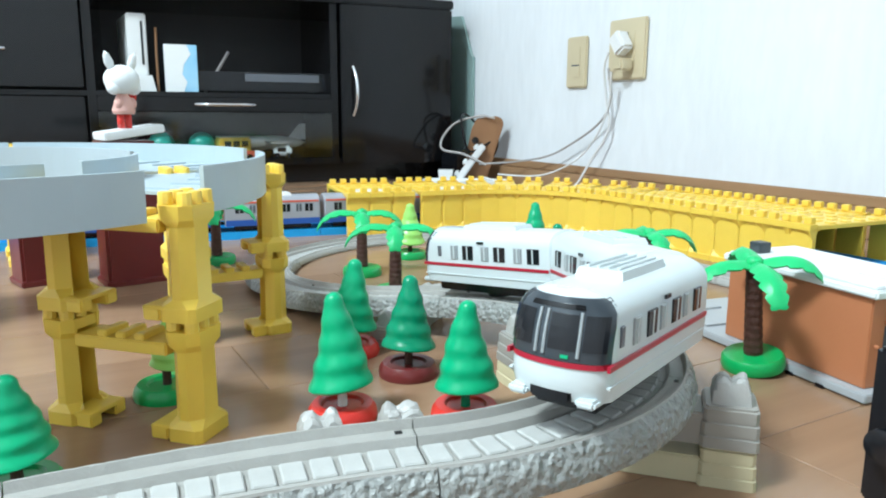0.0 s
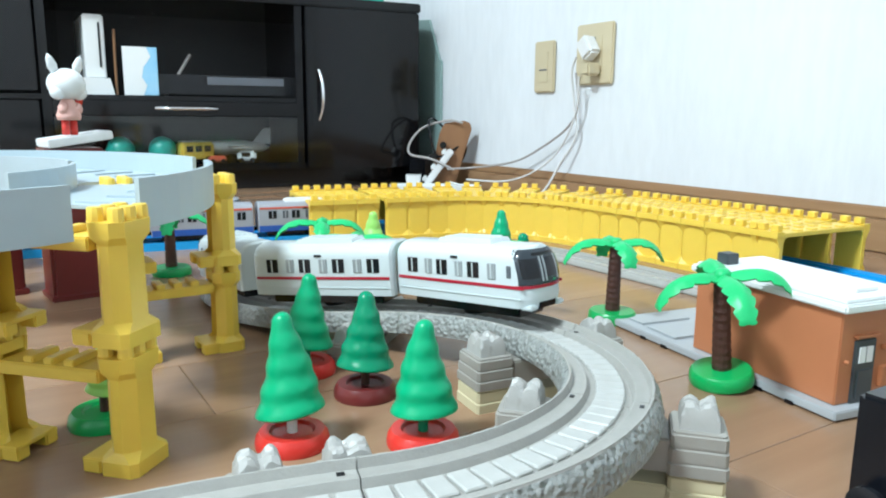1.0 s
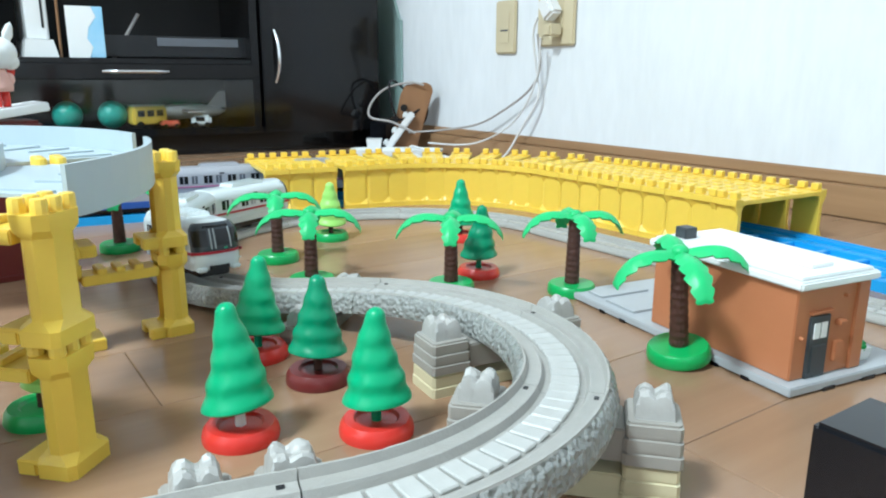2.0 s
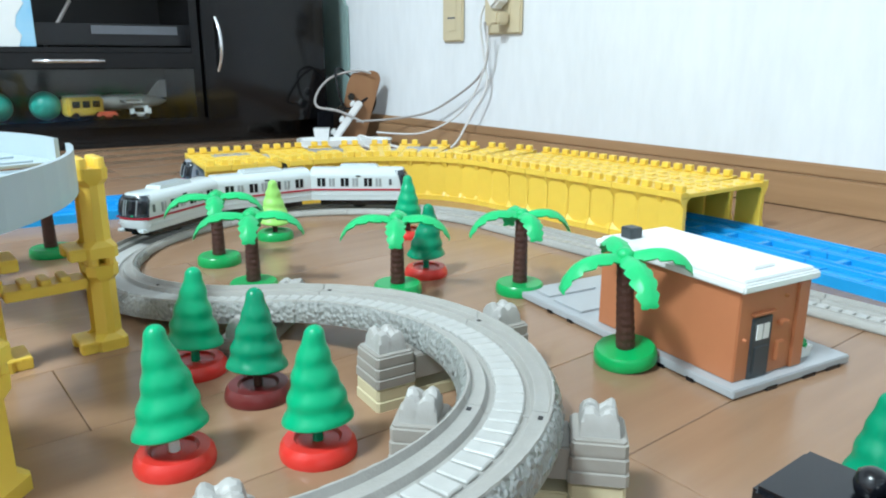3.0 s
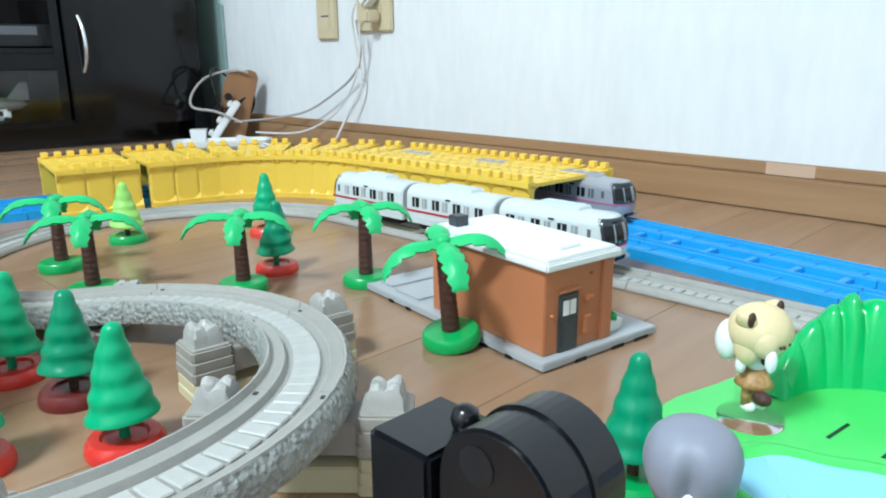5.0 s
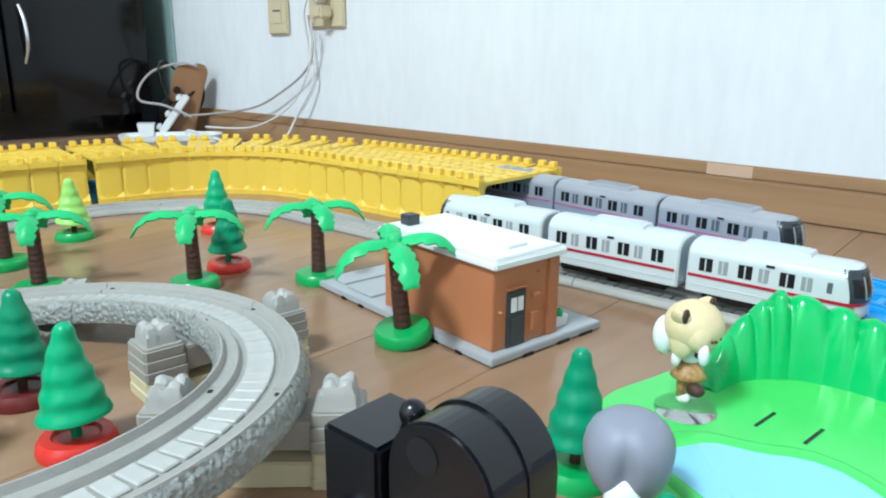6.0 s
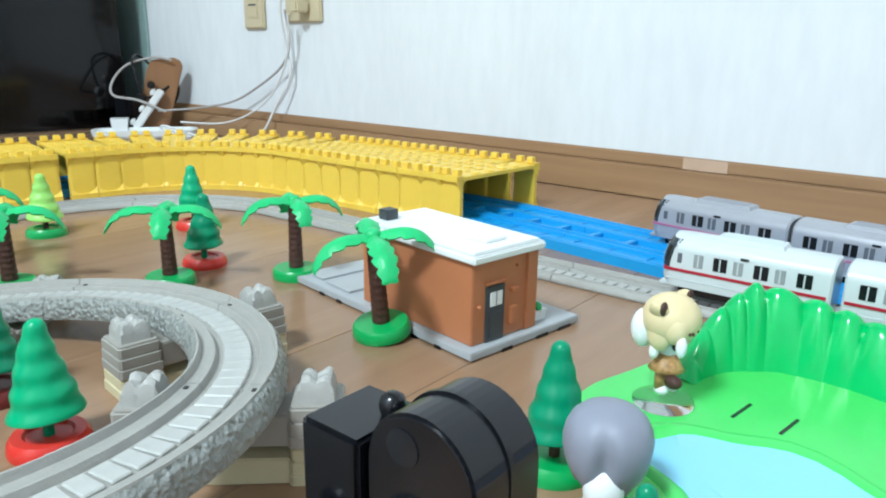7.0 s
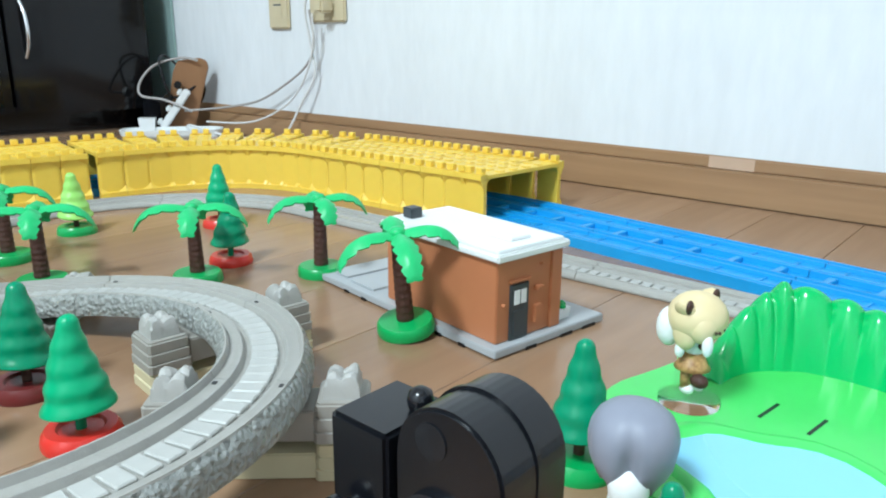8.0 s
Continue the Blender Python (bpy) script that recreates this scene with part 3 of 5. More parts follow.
def tunnel_block(m):
    """A wide block of the tunnel: two fluted side walls, roof plate, rows of studs along the roof's edges."""
    t = thing("tunnel_block", m, "yellow plastic bridge block standing in a row as a tunnel", "toy block", "tunnel blocks")
    a = TUN_W / 2
    for sx in (-1, 1):
        d = 0.0164
        out = [(0.005, -d), (0.0100, -d), (0.0112, -d * 0.80), (0.0112, d * 0.80), (0.0100, d), (0.005, d)]
        w = prism(out, 0.0505, Matrix.Translation((0, 0, 0.005)))
        w = prism([(0.0045, -d), (0.0150, -d), (0.0150, d), (0.0045, d)], 0.0065, None, w)
        for sy in (-1, 1):
            tip = 0.0004
            w = loft([[(0.0105, sy * d, 0.0064), (0.0148, sy * d, 0.0064), (0.0108, sy * d * 0.25, 0.0064)], [(0.0105, sy * d, 0.0140), (0.0105 + tip, sy * d, 0.0140), (0.0105, sy * d * 0.97, 0.0140)]], w)
        w = prism([(0.0045, -d), (0.0155, -d), (0.0155, d), (0.0045, d)], 0.0065, Matrix.Translation((0, 0, 0.0545)), w)
        for sy in (-1, 1):
            w = loft([[(0.0100, sy * d, 0.0440), (0.0106, sy * d, 0.0440), (0.0106, sy * d * 0.97, 0.0440)], [(0.0100, sy * d, 0.0547), (0.0158, sy * d, 0.0547), (0.0114, sy * d * 0.22, 0.0547)]], w)
        part("side_wall", w, YELLOW, t, "", 0, pose(sx * (a - 0.0125), 0, 0, 0, 0, 0 if sx > 0 else 180))
        for y in (-0.0085, 0.0085):
            if EDGE_STUD:
                again(EDGE_STUD[0], t, pose(sx * (a - 0.0055), y, 0.0605), "stud")
            else:
                EDGE_STUD.append(part("stud", box(-0.0042, -0.0046, 0, 0.0042, 0.0046, 0.0078, 0.0010, seg=1), YELLOW, t, "", 0, pose(sx * (a - 0.0055), y, 0.0605)))
    roof = box(-a + 0.0078, -0.0165, 0.0548, a - 0.0078, 0.0165, 0.0595, 0.0006)
    for x in (-0.036, -0.012, 0.012, 0.036):
        for y in (-0.0082, 0.0082):
            roof = box(x - 0.0050, y - 0.0040, 0.0592, x + 0.0050, y + 0.0040, 0.0610, 0.0007, roof, 1)
    for sx in (-1, 1):
        roof = prism([(0, 0), (0.007, 0), (0.002, -0.002), (0, -0.007)], 0.032, (pose(-a + 0.0076, 0.0160, 0.0549, 90, 0, 0) if sx < 0 else pose(a - 0.0076, 0.0160, 0.0549, 90, 0, 0) @ Matrix.Diagonal((-1, 1, 1, 1))), roof)
    part("roof_plate", roof, YELLOW, t)
    return t


def build_tunnel():
    s, first = 0.990, None
    while s < BEND1 + 0.165:
        x, y, h = BLUE_LINE.at(s)
        bend = BEND0 < s < BEND1
        m = pose(x, y, 0, 0, 0, math.degrees(h) - 90)
        if first is None:
            first = tunnel_block(m)
        else:
            copy_thing(first, m)
        s += 0.0378 if bend else 0.0335
        if 0.055 < s - BEND1 < 0.0895:
            s += 0.010  # a slit is left between two blocks


build_tunnel()


# ---- rails ----
def sweep(line, s0, s1, profile, top, bm=None, step=0.008, origin=None, rough=None):
    """Carry a closed profile (across, up) along a line; points marked in rough are pushed out unevenly."""
    n = max(2, round((s1 - s0) / step))
    rings = []
    for i in range(n + 1):
        s = s0 + (s1 - s0) * i / n
        x, y, h = line.at(s)
        z = top(s)
        nx, ny = math.sin(h), -math.cos(h)
        ring = []
        for k, (u, v) in enumerate(profile):
            p = Vector((x + nx * u, y + ny * u, z + v if v > -0.9 else 0.0))
            if rough and rough[k]:
                side = 1 if u > 0 else -1
                w = rough[k] * (0.7 * noise.noise(p * 260) + 0.8 * noise.noise(p * 560))
                p += Vector((nx * side * w, ny * side * w, 0.4 * w))
            ring.append(p - origin if origin else p)
        rings.append(ring)
    return loft(rings, bm)


HALF = 0.0202


def rock_profile(deep, rocky):
    """Grey rail's section: rocky sides, rims, wheel shelves, guide ridges and a sunken middle."""
    left = [(-HALF - 0.0040, -deep), (-HALF - 0.0046, -deep * 0.82), (-HALF - 0.0040, -deep * 0.64), (-HALF - 0.0034, -deep * 0.46), (-HALF - 0.0026, -deep * 0.28), (-HALF - 0.0010, -deep * 0.12), (-HALF, -0.0010), (-HALF + 0.0003, 0.0), (-HALF + 0.0012, 0.0), (-HALF + 0.0024, -0.0036), (-0.0126, -0.0038), (-0.0120, -0.0034), (-0.0112, -0.0036), (-0.0098, -0.0070), (-0.0080, -0.0070), (-0.0078, -0.0068)]
    prof = left + [(-u, v) for u, v in reversed(left)]
    amp = [0.0012, 0.0026, 0.0028, 0.0028, 0.0026, 0.0014, 0.0016, 0.0012, 0.0003, 0, 0, 0, 0, 0, 0, 0]
    amp = [a * rocky * 0.32 for a in amp]
    return prof, amp + amp[::-1]


def build_grey_rails():
    sleeper_mesh = None
    cuts = [0.0, 0.136, 0.268, 0.400, 0.5430, 0.6780, 0.8130]
    s = cuts[-1]
    while s < 1.62:
        s += 0.1686
        cuts.append(s)
    while s < 2.55:
        s += 0.2146
        cuts.append(s)
    for a, b in zip(cuts, cuts[1:]):
        x, y, h = GREY.at((a + b) / 2)
        org = Vector((x, y, 0))
        t = thing("grey_rail", Matrix.Translation(org), "grey plastic toy rail moulded like rock, with pale sleepers", "toy rail", "grey rails")
        prof, amp = rock_profile(min(0.0155, grey_top(b) - 0.0004), 1.0 if a < 1.05 else 0.25)
        bed = part("bed", sweep(GREY, a + 0.0003, b - 0.0003, prof, grey_top, None, 0.0025, org, amp), ROCK, t, "", 50)
        bed.data.materials.append(ROCK_SIDE)
        k = len(prof)
        for f in bed.data.polygons:
            i = f.index % k
            if a < 1.05 and len(f.vertices) == 4 and (i < 6 or k - 8 < i < k):
                f.material_index = 1
        n = round((b - a) / 0.0102)
        for i in range(n):
            sx, sy, sh = GREY.at(a + (b - a) * (i + 0.5) / n)
            m = pose(sx - x, sy - y, grey_top(a + (b - a) * (i + 0.5) / n) - 0.0071, 0, 0, math.degrees(sh))
            if sleeper_mesh is None:
                sleeper_mesh = part("sleeper", box(-0.0042, -0.0069, 0, 0.0042, 0.0069, 0.0021, 0.0006, seg=1), SLEEPER, t, "", 0, m)
            else:
                again(sleeper_mesh, t, m, "sleeper")
        if a < 1.2:
            for u in (-0.0155, 0.0155):
                hx, hy, hh = GREY.at(b - 0.006)
                part("joint_hole", box(-0.0014, -0.0010, 0, 0.0014, 0.0010, 0.0006), BLACK, t, "", 0, pose(hx - x + u * math.sin(hh), hy - y - u * math.cos(hh), grey_top(b - 0.006) - 0.0038, 0, 0, math.degrees(hh)))


build_grey_rails()


def blue_top(s):
    return 0.0105


def build_blue_rails():
    cuts = [0.0]
    while cuts[-1] < 1.2:
        cuts.append(cuts[-1] + 0.2146)
    cuts[-1] = BEND0
    cuts += [(BEND0 + BEND1) / 2, BEND1]
    while cuts[-1] < 2.3:
        cuts.append(cuts[-1] + 0.2146)
    half = [(-0.0495, -0.0105), (-0.0495, 0.0), (-0.0478, 0.0), (-0.0474, -0.0030), (-0.0432, -0.0030), (-0.0428, -0.0008), (-0.0410, -0.0008), (-0.0405, -0.0045), (-0.0205, -0.0045), (-0.0200, -0.0008), (-0.0182, -0.0008), (-0.0178, -0.0030), (-0.0132, -0.0030), (-0.0128, 0.0), (-0.0110, 0.0), (-0.0106, -0.0060)]
    half = [(u * 1.18, v) for u, v in half]
    prof = half + [(-u, v) for u, v in reversed(half)]
    for a, b in zip(cuts, cuts[1:]):
        x, y, h = BLUE_LINE.at((a + b) / 2)
        org = Vector((x, y, 0))
        t = thing("blue_rail", Matrix.Translation(org), "bright blue plastic double toy rail", "toy rail", "blue rails")
        part("bed", sweep(BLUE_LINE, a + 0.0004, b - 0.0004, prof, blue_top, None, 0.02, org), BLUE, t, "", 25)
        for k in range(5):
            sx, sy, sh = BLUE_LINE.at(a + (b - a) * (k + 0.5) / 5)
            part("tie", box(-0.0035, -0.0126, -0.0062, 0.0035, 0.0126, -0.0015, 0.0006), BLUE, t, "", 0, pose(sx - x, sy - y, blue_top(0), 0, 0, math.degrees(sh)))
            for u in (-0.036, 0.036):
                part("tie", box(-0.0015, -0.0118, -0.0046, 0.0015, 0.0118, -0.0034, 0.0003), BLUE, t, "", 0, pose(sx - x + u * math.sin(sh), sy - y - u * math.cos(sh), blue_top(0), 0, 0, math.degrees(sh)))


build_blue_rails()


# ---- low bridge supports under the grey line ----
def low_block(m, levels, label, sides, reach):
    """Ribbed blocks stacked at the ends of a low bar; the rail lies over the bar. levels: (material, z0, z1)."""
    t = thing("rail_support", m, label, "toy block", "rail supports")
    for lv, (mat, z0, z1) in enumerate(levels):
        n = max(2, round((z1 - z0) / 0.0066))
        for sd in sides:
            rings = []
            for i in range(n):
                a, b = z0 + (z1 - z0) * i / n, z0 + (z1 - z0) * (i + 1) / n
                for z, g in ((a, 0.0), (b - 0.0014, 0.0), (b - 0.0010, -0.0009), (b, -0.0009)):
                    w, d = 0.0146 + g - 0.0006 * i, 0.0132 + g - 0.0004 * i
                    c = 0.0015
                    rings.append([(x, y + sd * reach, z) for x, y in ((w, d - c), (w - c, d), (-w + c, d), (-w, d - c), (-w, -d + c), (-w + c, -d), (w - c, -d), (w, -d + c))])
            part("block", loft(rings), mat, t)
        if len(sides) > 1:
            part("bar", box(-0.0125, -reach + 0.0124, z0, 0.0125, reach - 0.0124, z1 - (0.006 if lv == 0 else 0.004), 0.0008), mat, t)
    return t


def crown(parent, y, z, seed, mat):
    """Stone clutch on the end of a support: a square rock block whose top is split by a crossed valley."""
    n, half_x, half_y = 12, 0.0094, 0.0088
    def pt(i, j, up):
        u, v = 2 * i / n - 1, 2 * j / n - 1
        near = noise.noise(Vector((u * 1.9 + seed * 3.1, v * 1.9, seed)))
        fine = noise.noise(Vector((u * 5.0, v * 5.0 + seed * 2.0, 4.0)))
        au, av = abs(u + 0.10 * math.sin(seed) * (1 - u * u)), abs(v + 0.10 * u * (1 - v * v))
        lobe = max(0.0, (1 - (2 * au - 1) ** 2) * (1 - (2 * av - 1) ** 2)) ** 0.45
        tall = 0.0072 + 0.0058 * lobe + 0.0016 * near + 0.0010 * fine
        shrink = 1 - 0.06 * up - 0.05 * fine * up
        return Vector((u * half_x * shrink, v * half_y * shrink, tall * up))
    bm = bmesh.new()
    top = [[bm.verts.new(pt(i, j, 1.0)) for j in range(n + 1)] for i in range(n + 1)]
    for i in range(n):
        for j in range(n):
            bm.faces.new((top[i][j], top[i + 1][j], top[i + 1][j + 1], top[i][j + 1]))
    edge = [(i, 0) for i in range(n)] + [(n, j) for j in range(n)] + [(i, n) for i in range(n, 0, -1)] + [(0, j) for j in range(n, 0, -1)]
    low = [bm.verts.new(pt(i, j, 0.0)) for i, j in edge]
    for q in range(len(edge)):
        r = (q + 1) % len(edge)
        (i, j), (k, l) = edge[q], edge[r]
        bm.faces.new((low[q], low[r], top[k][l], top[i][j]))
    bm.faces.new(low[::-1])
    part("crown", bm, mat, parent, "", 24, pose(0, y, z))


def support_on_line(s, levels, label, seed, sides=(-1, 1), turn=0, reach=0.0375):
    x, y, h = GREY.at(s)
    t = low_block(pose(x, y, 0, 0, 0, math.degrees(h) + turn), levels, label, sides, reach)
    z = levels[-1][2]
    for sd in sides:
        crown(t, sd * reach, z - 0.001, seed + sd, STONE)


STACK = "grey and beige stacked rail support with stone crowns"
support_on_line(G0 + 0.155, [(BEIGE, 0, 0.0195), (BLOCK, 0.0198, 0.0400)], STACK, 1, reach=0.0400)
support_on_line(G0 + 0.285, [(BEIGE, 0, 0.0140), (BLOCK, 0.0143, 0.0335)], STACK, 3, reach=0.0425)
support_on_line(G0 - 0.030, [(BEIGE, 0, 0.0195), (BLOCK, 0.0198, 0.0430)], STACK, 4, reach=0.0450)
support_on_line(G0 + 0.0020, [(BEIGE, 0, 0.0195), (BLOCK, 0.0198, 0.0430)], STACK, 7, (1,), reach=0.0450)
support_on_line(G0 - 0.21, [(BEIGE, 0, 0.0195), (BLOCK, 0.0198, 0.0415)], STACK, 6)
support_on_line(G0 + 0.448, [(BLOCK, 0, 0.0150)], "single grey rail support with stone crowns", 5, reach=0.0440)


# ---- tall piers and the pale grey road on them ----
def tall_pier(x, y, rz, span, levels):
    for k in range(levels):
        pier_block(span, pose(x, y, 0.0662 * k + (0.0003 if k else 0), 0, 0, rz), "yellow plastic bridge block stacked in a tall pier", "tall pier blocks")


tall_pier(0.0840, 0.4255, 131.0, 0.071, 2)
tall_pier(0.178, 0.560, 178.0, 0.062, 2)
tall_pier(0.060, 0.985, 90.0, 0.062, 2)

ROAD = (0.0, 0.570)


def build_road():
    """Ring-shaped road piece with upright side walls."""
    half = math.radians
    for a0, a1 in ((-150, -64), (-52.5, -7), (2, 75), (76, 150)):
        mid = half((a0 + a1) / 2)
        org = Vector((ROAD[0] + 0.165 * math.cos(mid), ROAD[1] + 0.165 * math.sin(mid), 0.1195))
        t = thing("road_piece", Matrix.Translation(org), "pale blue-grey plastic curved toy road with side walls", "toy road", "elevated road")
        n = max(6, round((a1 - a0) / 5))

        def arc(r, z, k):
            a = half(a0 + (a1 - a0) * k / n)
            return Vector((ROAD[0] + r * math.cos(a), ROAD[1] + r * math.sin(a), z)) - org
        for name, r0, r1, z0, z1 in (("deck", 0.1190, 0.2000, 0.1282, 0.1302), ("side_wall", 0.2003, 0.2030, 0.1195, 0.1455), ("side_wall", 0.116, 0.1187, 0.1195, 0.1455)):
            part(name, loft([[arc(r0, z0, k), arc(r1, z0, k), arc(r1, z1, k), arc(r0, z1, k)] for k in range(n + 1)]), ROADGREY, t)
        for k in range(0, n, 2):
            p = arc(0.172, 0.1302, k + 0.5)
            part("road_ridge", box(-0.016, -0.001, 0, 0.016, 0.001, 0.0012), ROADGREY, t, "", 0, pose(p.x, p.y, p.z, 0, 0, a0 + (a1 - a0) * (k + 0.5) / n))


build_road()


def build_far_left():
    for x, y, rz, h in ((0.075, 0.845, 12, 0.066), (0.150, 0.800, 5, 0.1445)):
        t = thing("maroon_block", pose(x, y, 0, 0, 0, rz), "dark maroon plastic block pillar", "toy block", "maroon blocks")
        part("block_body", box(-0.028, -0.02, 0, 0.028, 0.02, h, 0.003), MAROON, t)
        part("base_rim", box(-0.030, -0.022, 0, 0.030, 0.022, 0.006, 0.001), MAROON, t)
    p = thing("white_plank", pose(0.155, 0.795, 0.145, 0, -8, 8), "white flat plastic plank lying on a maroon pillar", "plank")
    part("plank_body", box(-0.028, -0.02, 0.004, 0.030, 0.02, 0.012, 0.001), WHITE, p)


build_far_left()


# ---- toy trees ----
def cone_profile(h, r, tiers=4):
    prof = [(0.0, 0.0035), (r * 0.80, 0.0015), (r * 0.93, 0.0004)]
    for i in range(44):
        f = i / 43
        env = r * (1.0 - 0.71 * f ** 1.05)
        wave = 1 + 0.040 * math.cos(2 * math.pi * (f * tiers - 0.18))
        prof.append((env * wave * min(1, 0.93 + f * 3), 0.0006 + f * (h - 0.006)))
    top = prof[-1][0]
    for k in range(1, 6):
        a = math.pi / 2 * k / 5
        prof.append((top * math.cos(a) if k < 5 else 0.0, h - 0.0054 + 0.0054 * math.sin(a)))
    return prof


def tree(x, y, rz, green, base_mat, stem_mat, h, r, lean, label, base_r=0.0200, category="toy tree"):
    t = thing("toy_tree", pose(x, y, 0, 0, 0, rz), label, category, "toy fir trees")
    part("base", lathe([(base_r, 0), (base_r * 1.02, 0.002), (base_r * 0.98, 0.006), (base_r * 0.88, 0.0088), (base_r * 0.62, 0.0088), (base_r * 0.55, 0.0072), (0, 0.0072)], 32), base_mat, t, "", 40)
    part("stem", lathe([(0.0028, 0.0071), (0.0026, 0.022)], 12), stem_mat, t)
    cone = lathe(cone_profile(h, r), 40)
    for v in cone.verts:
        a, f = math.atan2(v.co.y, v.co.x) + x * 40, v.co.z / h
        k = 1 + 0.010 * math.sin(3 * a + f * 9) + 0.007 * math.sin(5 * a - f * 21)
        bend = 0.0008 * math.sin(f * 7 + y * 30)
        v.co = Vector((v.co.x * k + bend, v.co.y * k, v.co.z + 0.0016 * math.cos(a) * (1 - f)))
    part("crown", cone, green, t, "", 50, pose(0, 0, 0.0185, lean, lean * 0.5, 0))


tree(0.186, 0.372, 0, GREEN, RED, WHITE, 0.056, 0.0184, -4, "green plastic toy fir tree leaning on a red round base")
tree(0.241, 0.472, 40, GREEN, RED, DARKGREEN, 0.052, 0.0178, 3, "green plastic toy fir tree on a red round base")
tree(0.254, 0.412, 80, DARKGREEN, MAROON, TRUNK, 0.050, 0.0180, 2, "dark green plastic toy fir tree on a maroon round base")
tree(0.246, 0.333, 120, GREEN, RED, DARKGREEN, 0.052, 0.0182, 0, "green plastic toy fir tree on a bright red round base")
tree(0.494, 0.536, 10, DARKGREEN, RED, DARKGREEN, 0.050, 0.0175, 3, "dark green plastic toy fir tree on a red round base")
tree(0.577, 0.664, 60, GREEN, RED, TRUNK, 0.052, 0.0175, 0, "green plastic toy fir tree on a red round base")
tree(0.459, 0.757, 60, LIME, BASEGREEN, TRUNK, 0.048, 0.0175, 0, "lime green plastic toy fir tree on a green round base")
tree(0.108, 0.460, 30, LIME, BASEGREEN, TRUNK, 0.030, 0.010, 0, "small lime plastic toy tree behind the tall pier")
tree(0.022, 0.372, 30, GREEN, BASEGREEN, TRUNK, 0.040, 0.0182, 0, "green plastic toy fir tree")
tree(0.384, 0.116, 30, DARKGREEN, BASEGREEN, TRUNK, 0.050, 0.0165, 0, "dark green toy fir tree on a green base by the pond")


def frond(length, width, droop):
    """One palm leaf: an arched, folded blade with scalloped edges and a blunt hanging end."""
    n = 30
    rows = []
    for i in range(n + 1):
        f = i / n
        x = length * math.sin(f * 1.22) / math.sin(1.22) * (1 - 0.06 * f)
        z = 0.0062 * math.sin(math.pi * min(1, f * 0.95)) - droop * f ** 1.9
        w = width * (0.42 + 0.72 * math.sin(math.pi * min(1, 0.10 + f * 0.70)) ** 0.9) * (1 - 0.25 * f ** 3)
        if i == n:
            w *= 0.55
        w *= 1 - 0.26 * ((f * 5.2) % 1.0) ** 2 * (1 if f > 0.16 else 0.2)
        th = 0.0014
        rows.append([(x, -w, z - 0.55 * w), (x, -w * 0.5, z - 0.16 * w), (x, 0, z + 0.0006), (x, w * 0.5, z - 0.16 * w), (x, w, z - 0.55 * w), (x, w * 0.82, z - 0.55 * w - th), (x, 0, z - th - 0.0008), (x, -w * 0.82, z - 0.55 * w - th)])
    return loft(rows)


def palm(x, y, rz, label, h=0.068, lean=2, angles=(0, 88, 182, 268), droop=0.0165, length=0.048, base_r=0.0205, tip=0):
    t = thing("toy_palm", pose(x, y, base_r * math.sin(radians(tip)), 0, -tip, 0) @ pose(0, 0, 0, 0, 0, rz), label, "toy palm", "toy palms")
    part("base", lathe([(base_r, 0), (base_r * 1.03, 0.0018), (base_r, 0.0075), (base_r * 0.93, 0.0092), (0, 0.0094)], 32), BASEGREEN, t, "", 40)
    rings = [(0.0062 - 0.0014 * i / 24 + (0.0004 if i % 2 else 0), 0.0090 + (h - 0.009) * i / 24) for i in range(25)]
    lean_m = pose(0, 0, 0, 0, lean, 0)
    part("trunk", lathe(rings, 14), TRUNK, t, "", 0, lean_m)
    top = lean_m @ Vector((0, 0, h - 0.002))
    part("leaf_hub", lathe([(0.0045, -0.002), (0.0062, 0.002), (0.004, 0.0050), (0, 0.0056)], 14), LEAF, t, "", 60, Matrix.Translation(top))
    for k, a in enumerate(angles):
        part("frond", frond(length * (1 + 0.08 * math.sin(k * 2.1)), 0.0080, droop * (1 + 0.2 * math.sin(k * 1.7 + 1))), LEAF, t, "", 70, Matrix.Translation(top) @ pose(0, 0, 0.001, 0, 0, a))


palm(0.366, 0.702, 62, "brown-trunked toy palm with green leaves on a green base")
palm(0.350, 0.600, 58, "brown-trunked toy palm with green leaves behind the grey rail")
palm(0.441, 0.512, 48, "brown-trunked toy palm leaning on a green base", lean=-4)
palm(0.522, 0.443, 58, "brown-trunked toy palm with drooping green leaves", lean=-1, h=0.071, length=0.045, droop=0.016)
palm(0.462, 0.2925, 144, "tall brown-trunked toy palm beside the toy house", h=0.076, lean=-1, angles=(6, 88, 161, 266), length=0.047, droop=0.0135, tip=8.5)
palm(0.250, 0.845, 70, "brown-trunked toy palm near the tall piers", lean=-4)


# ---- toy house on its plate ----
HOUSE = pose(0.461, 0.216, 0, 0, 0, -12.6)  # front corner of the plate; x along the short side, y along the long one


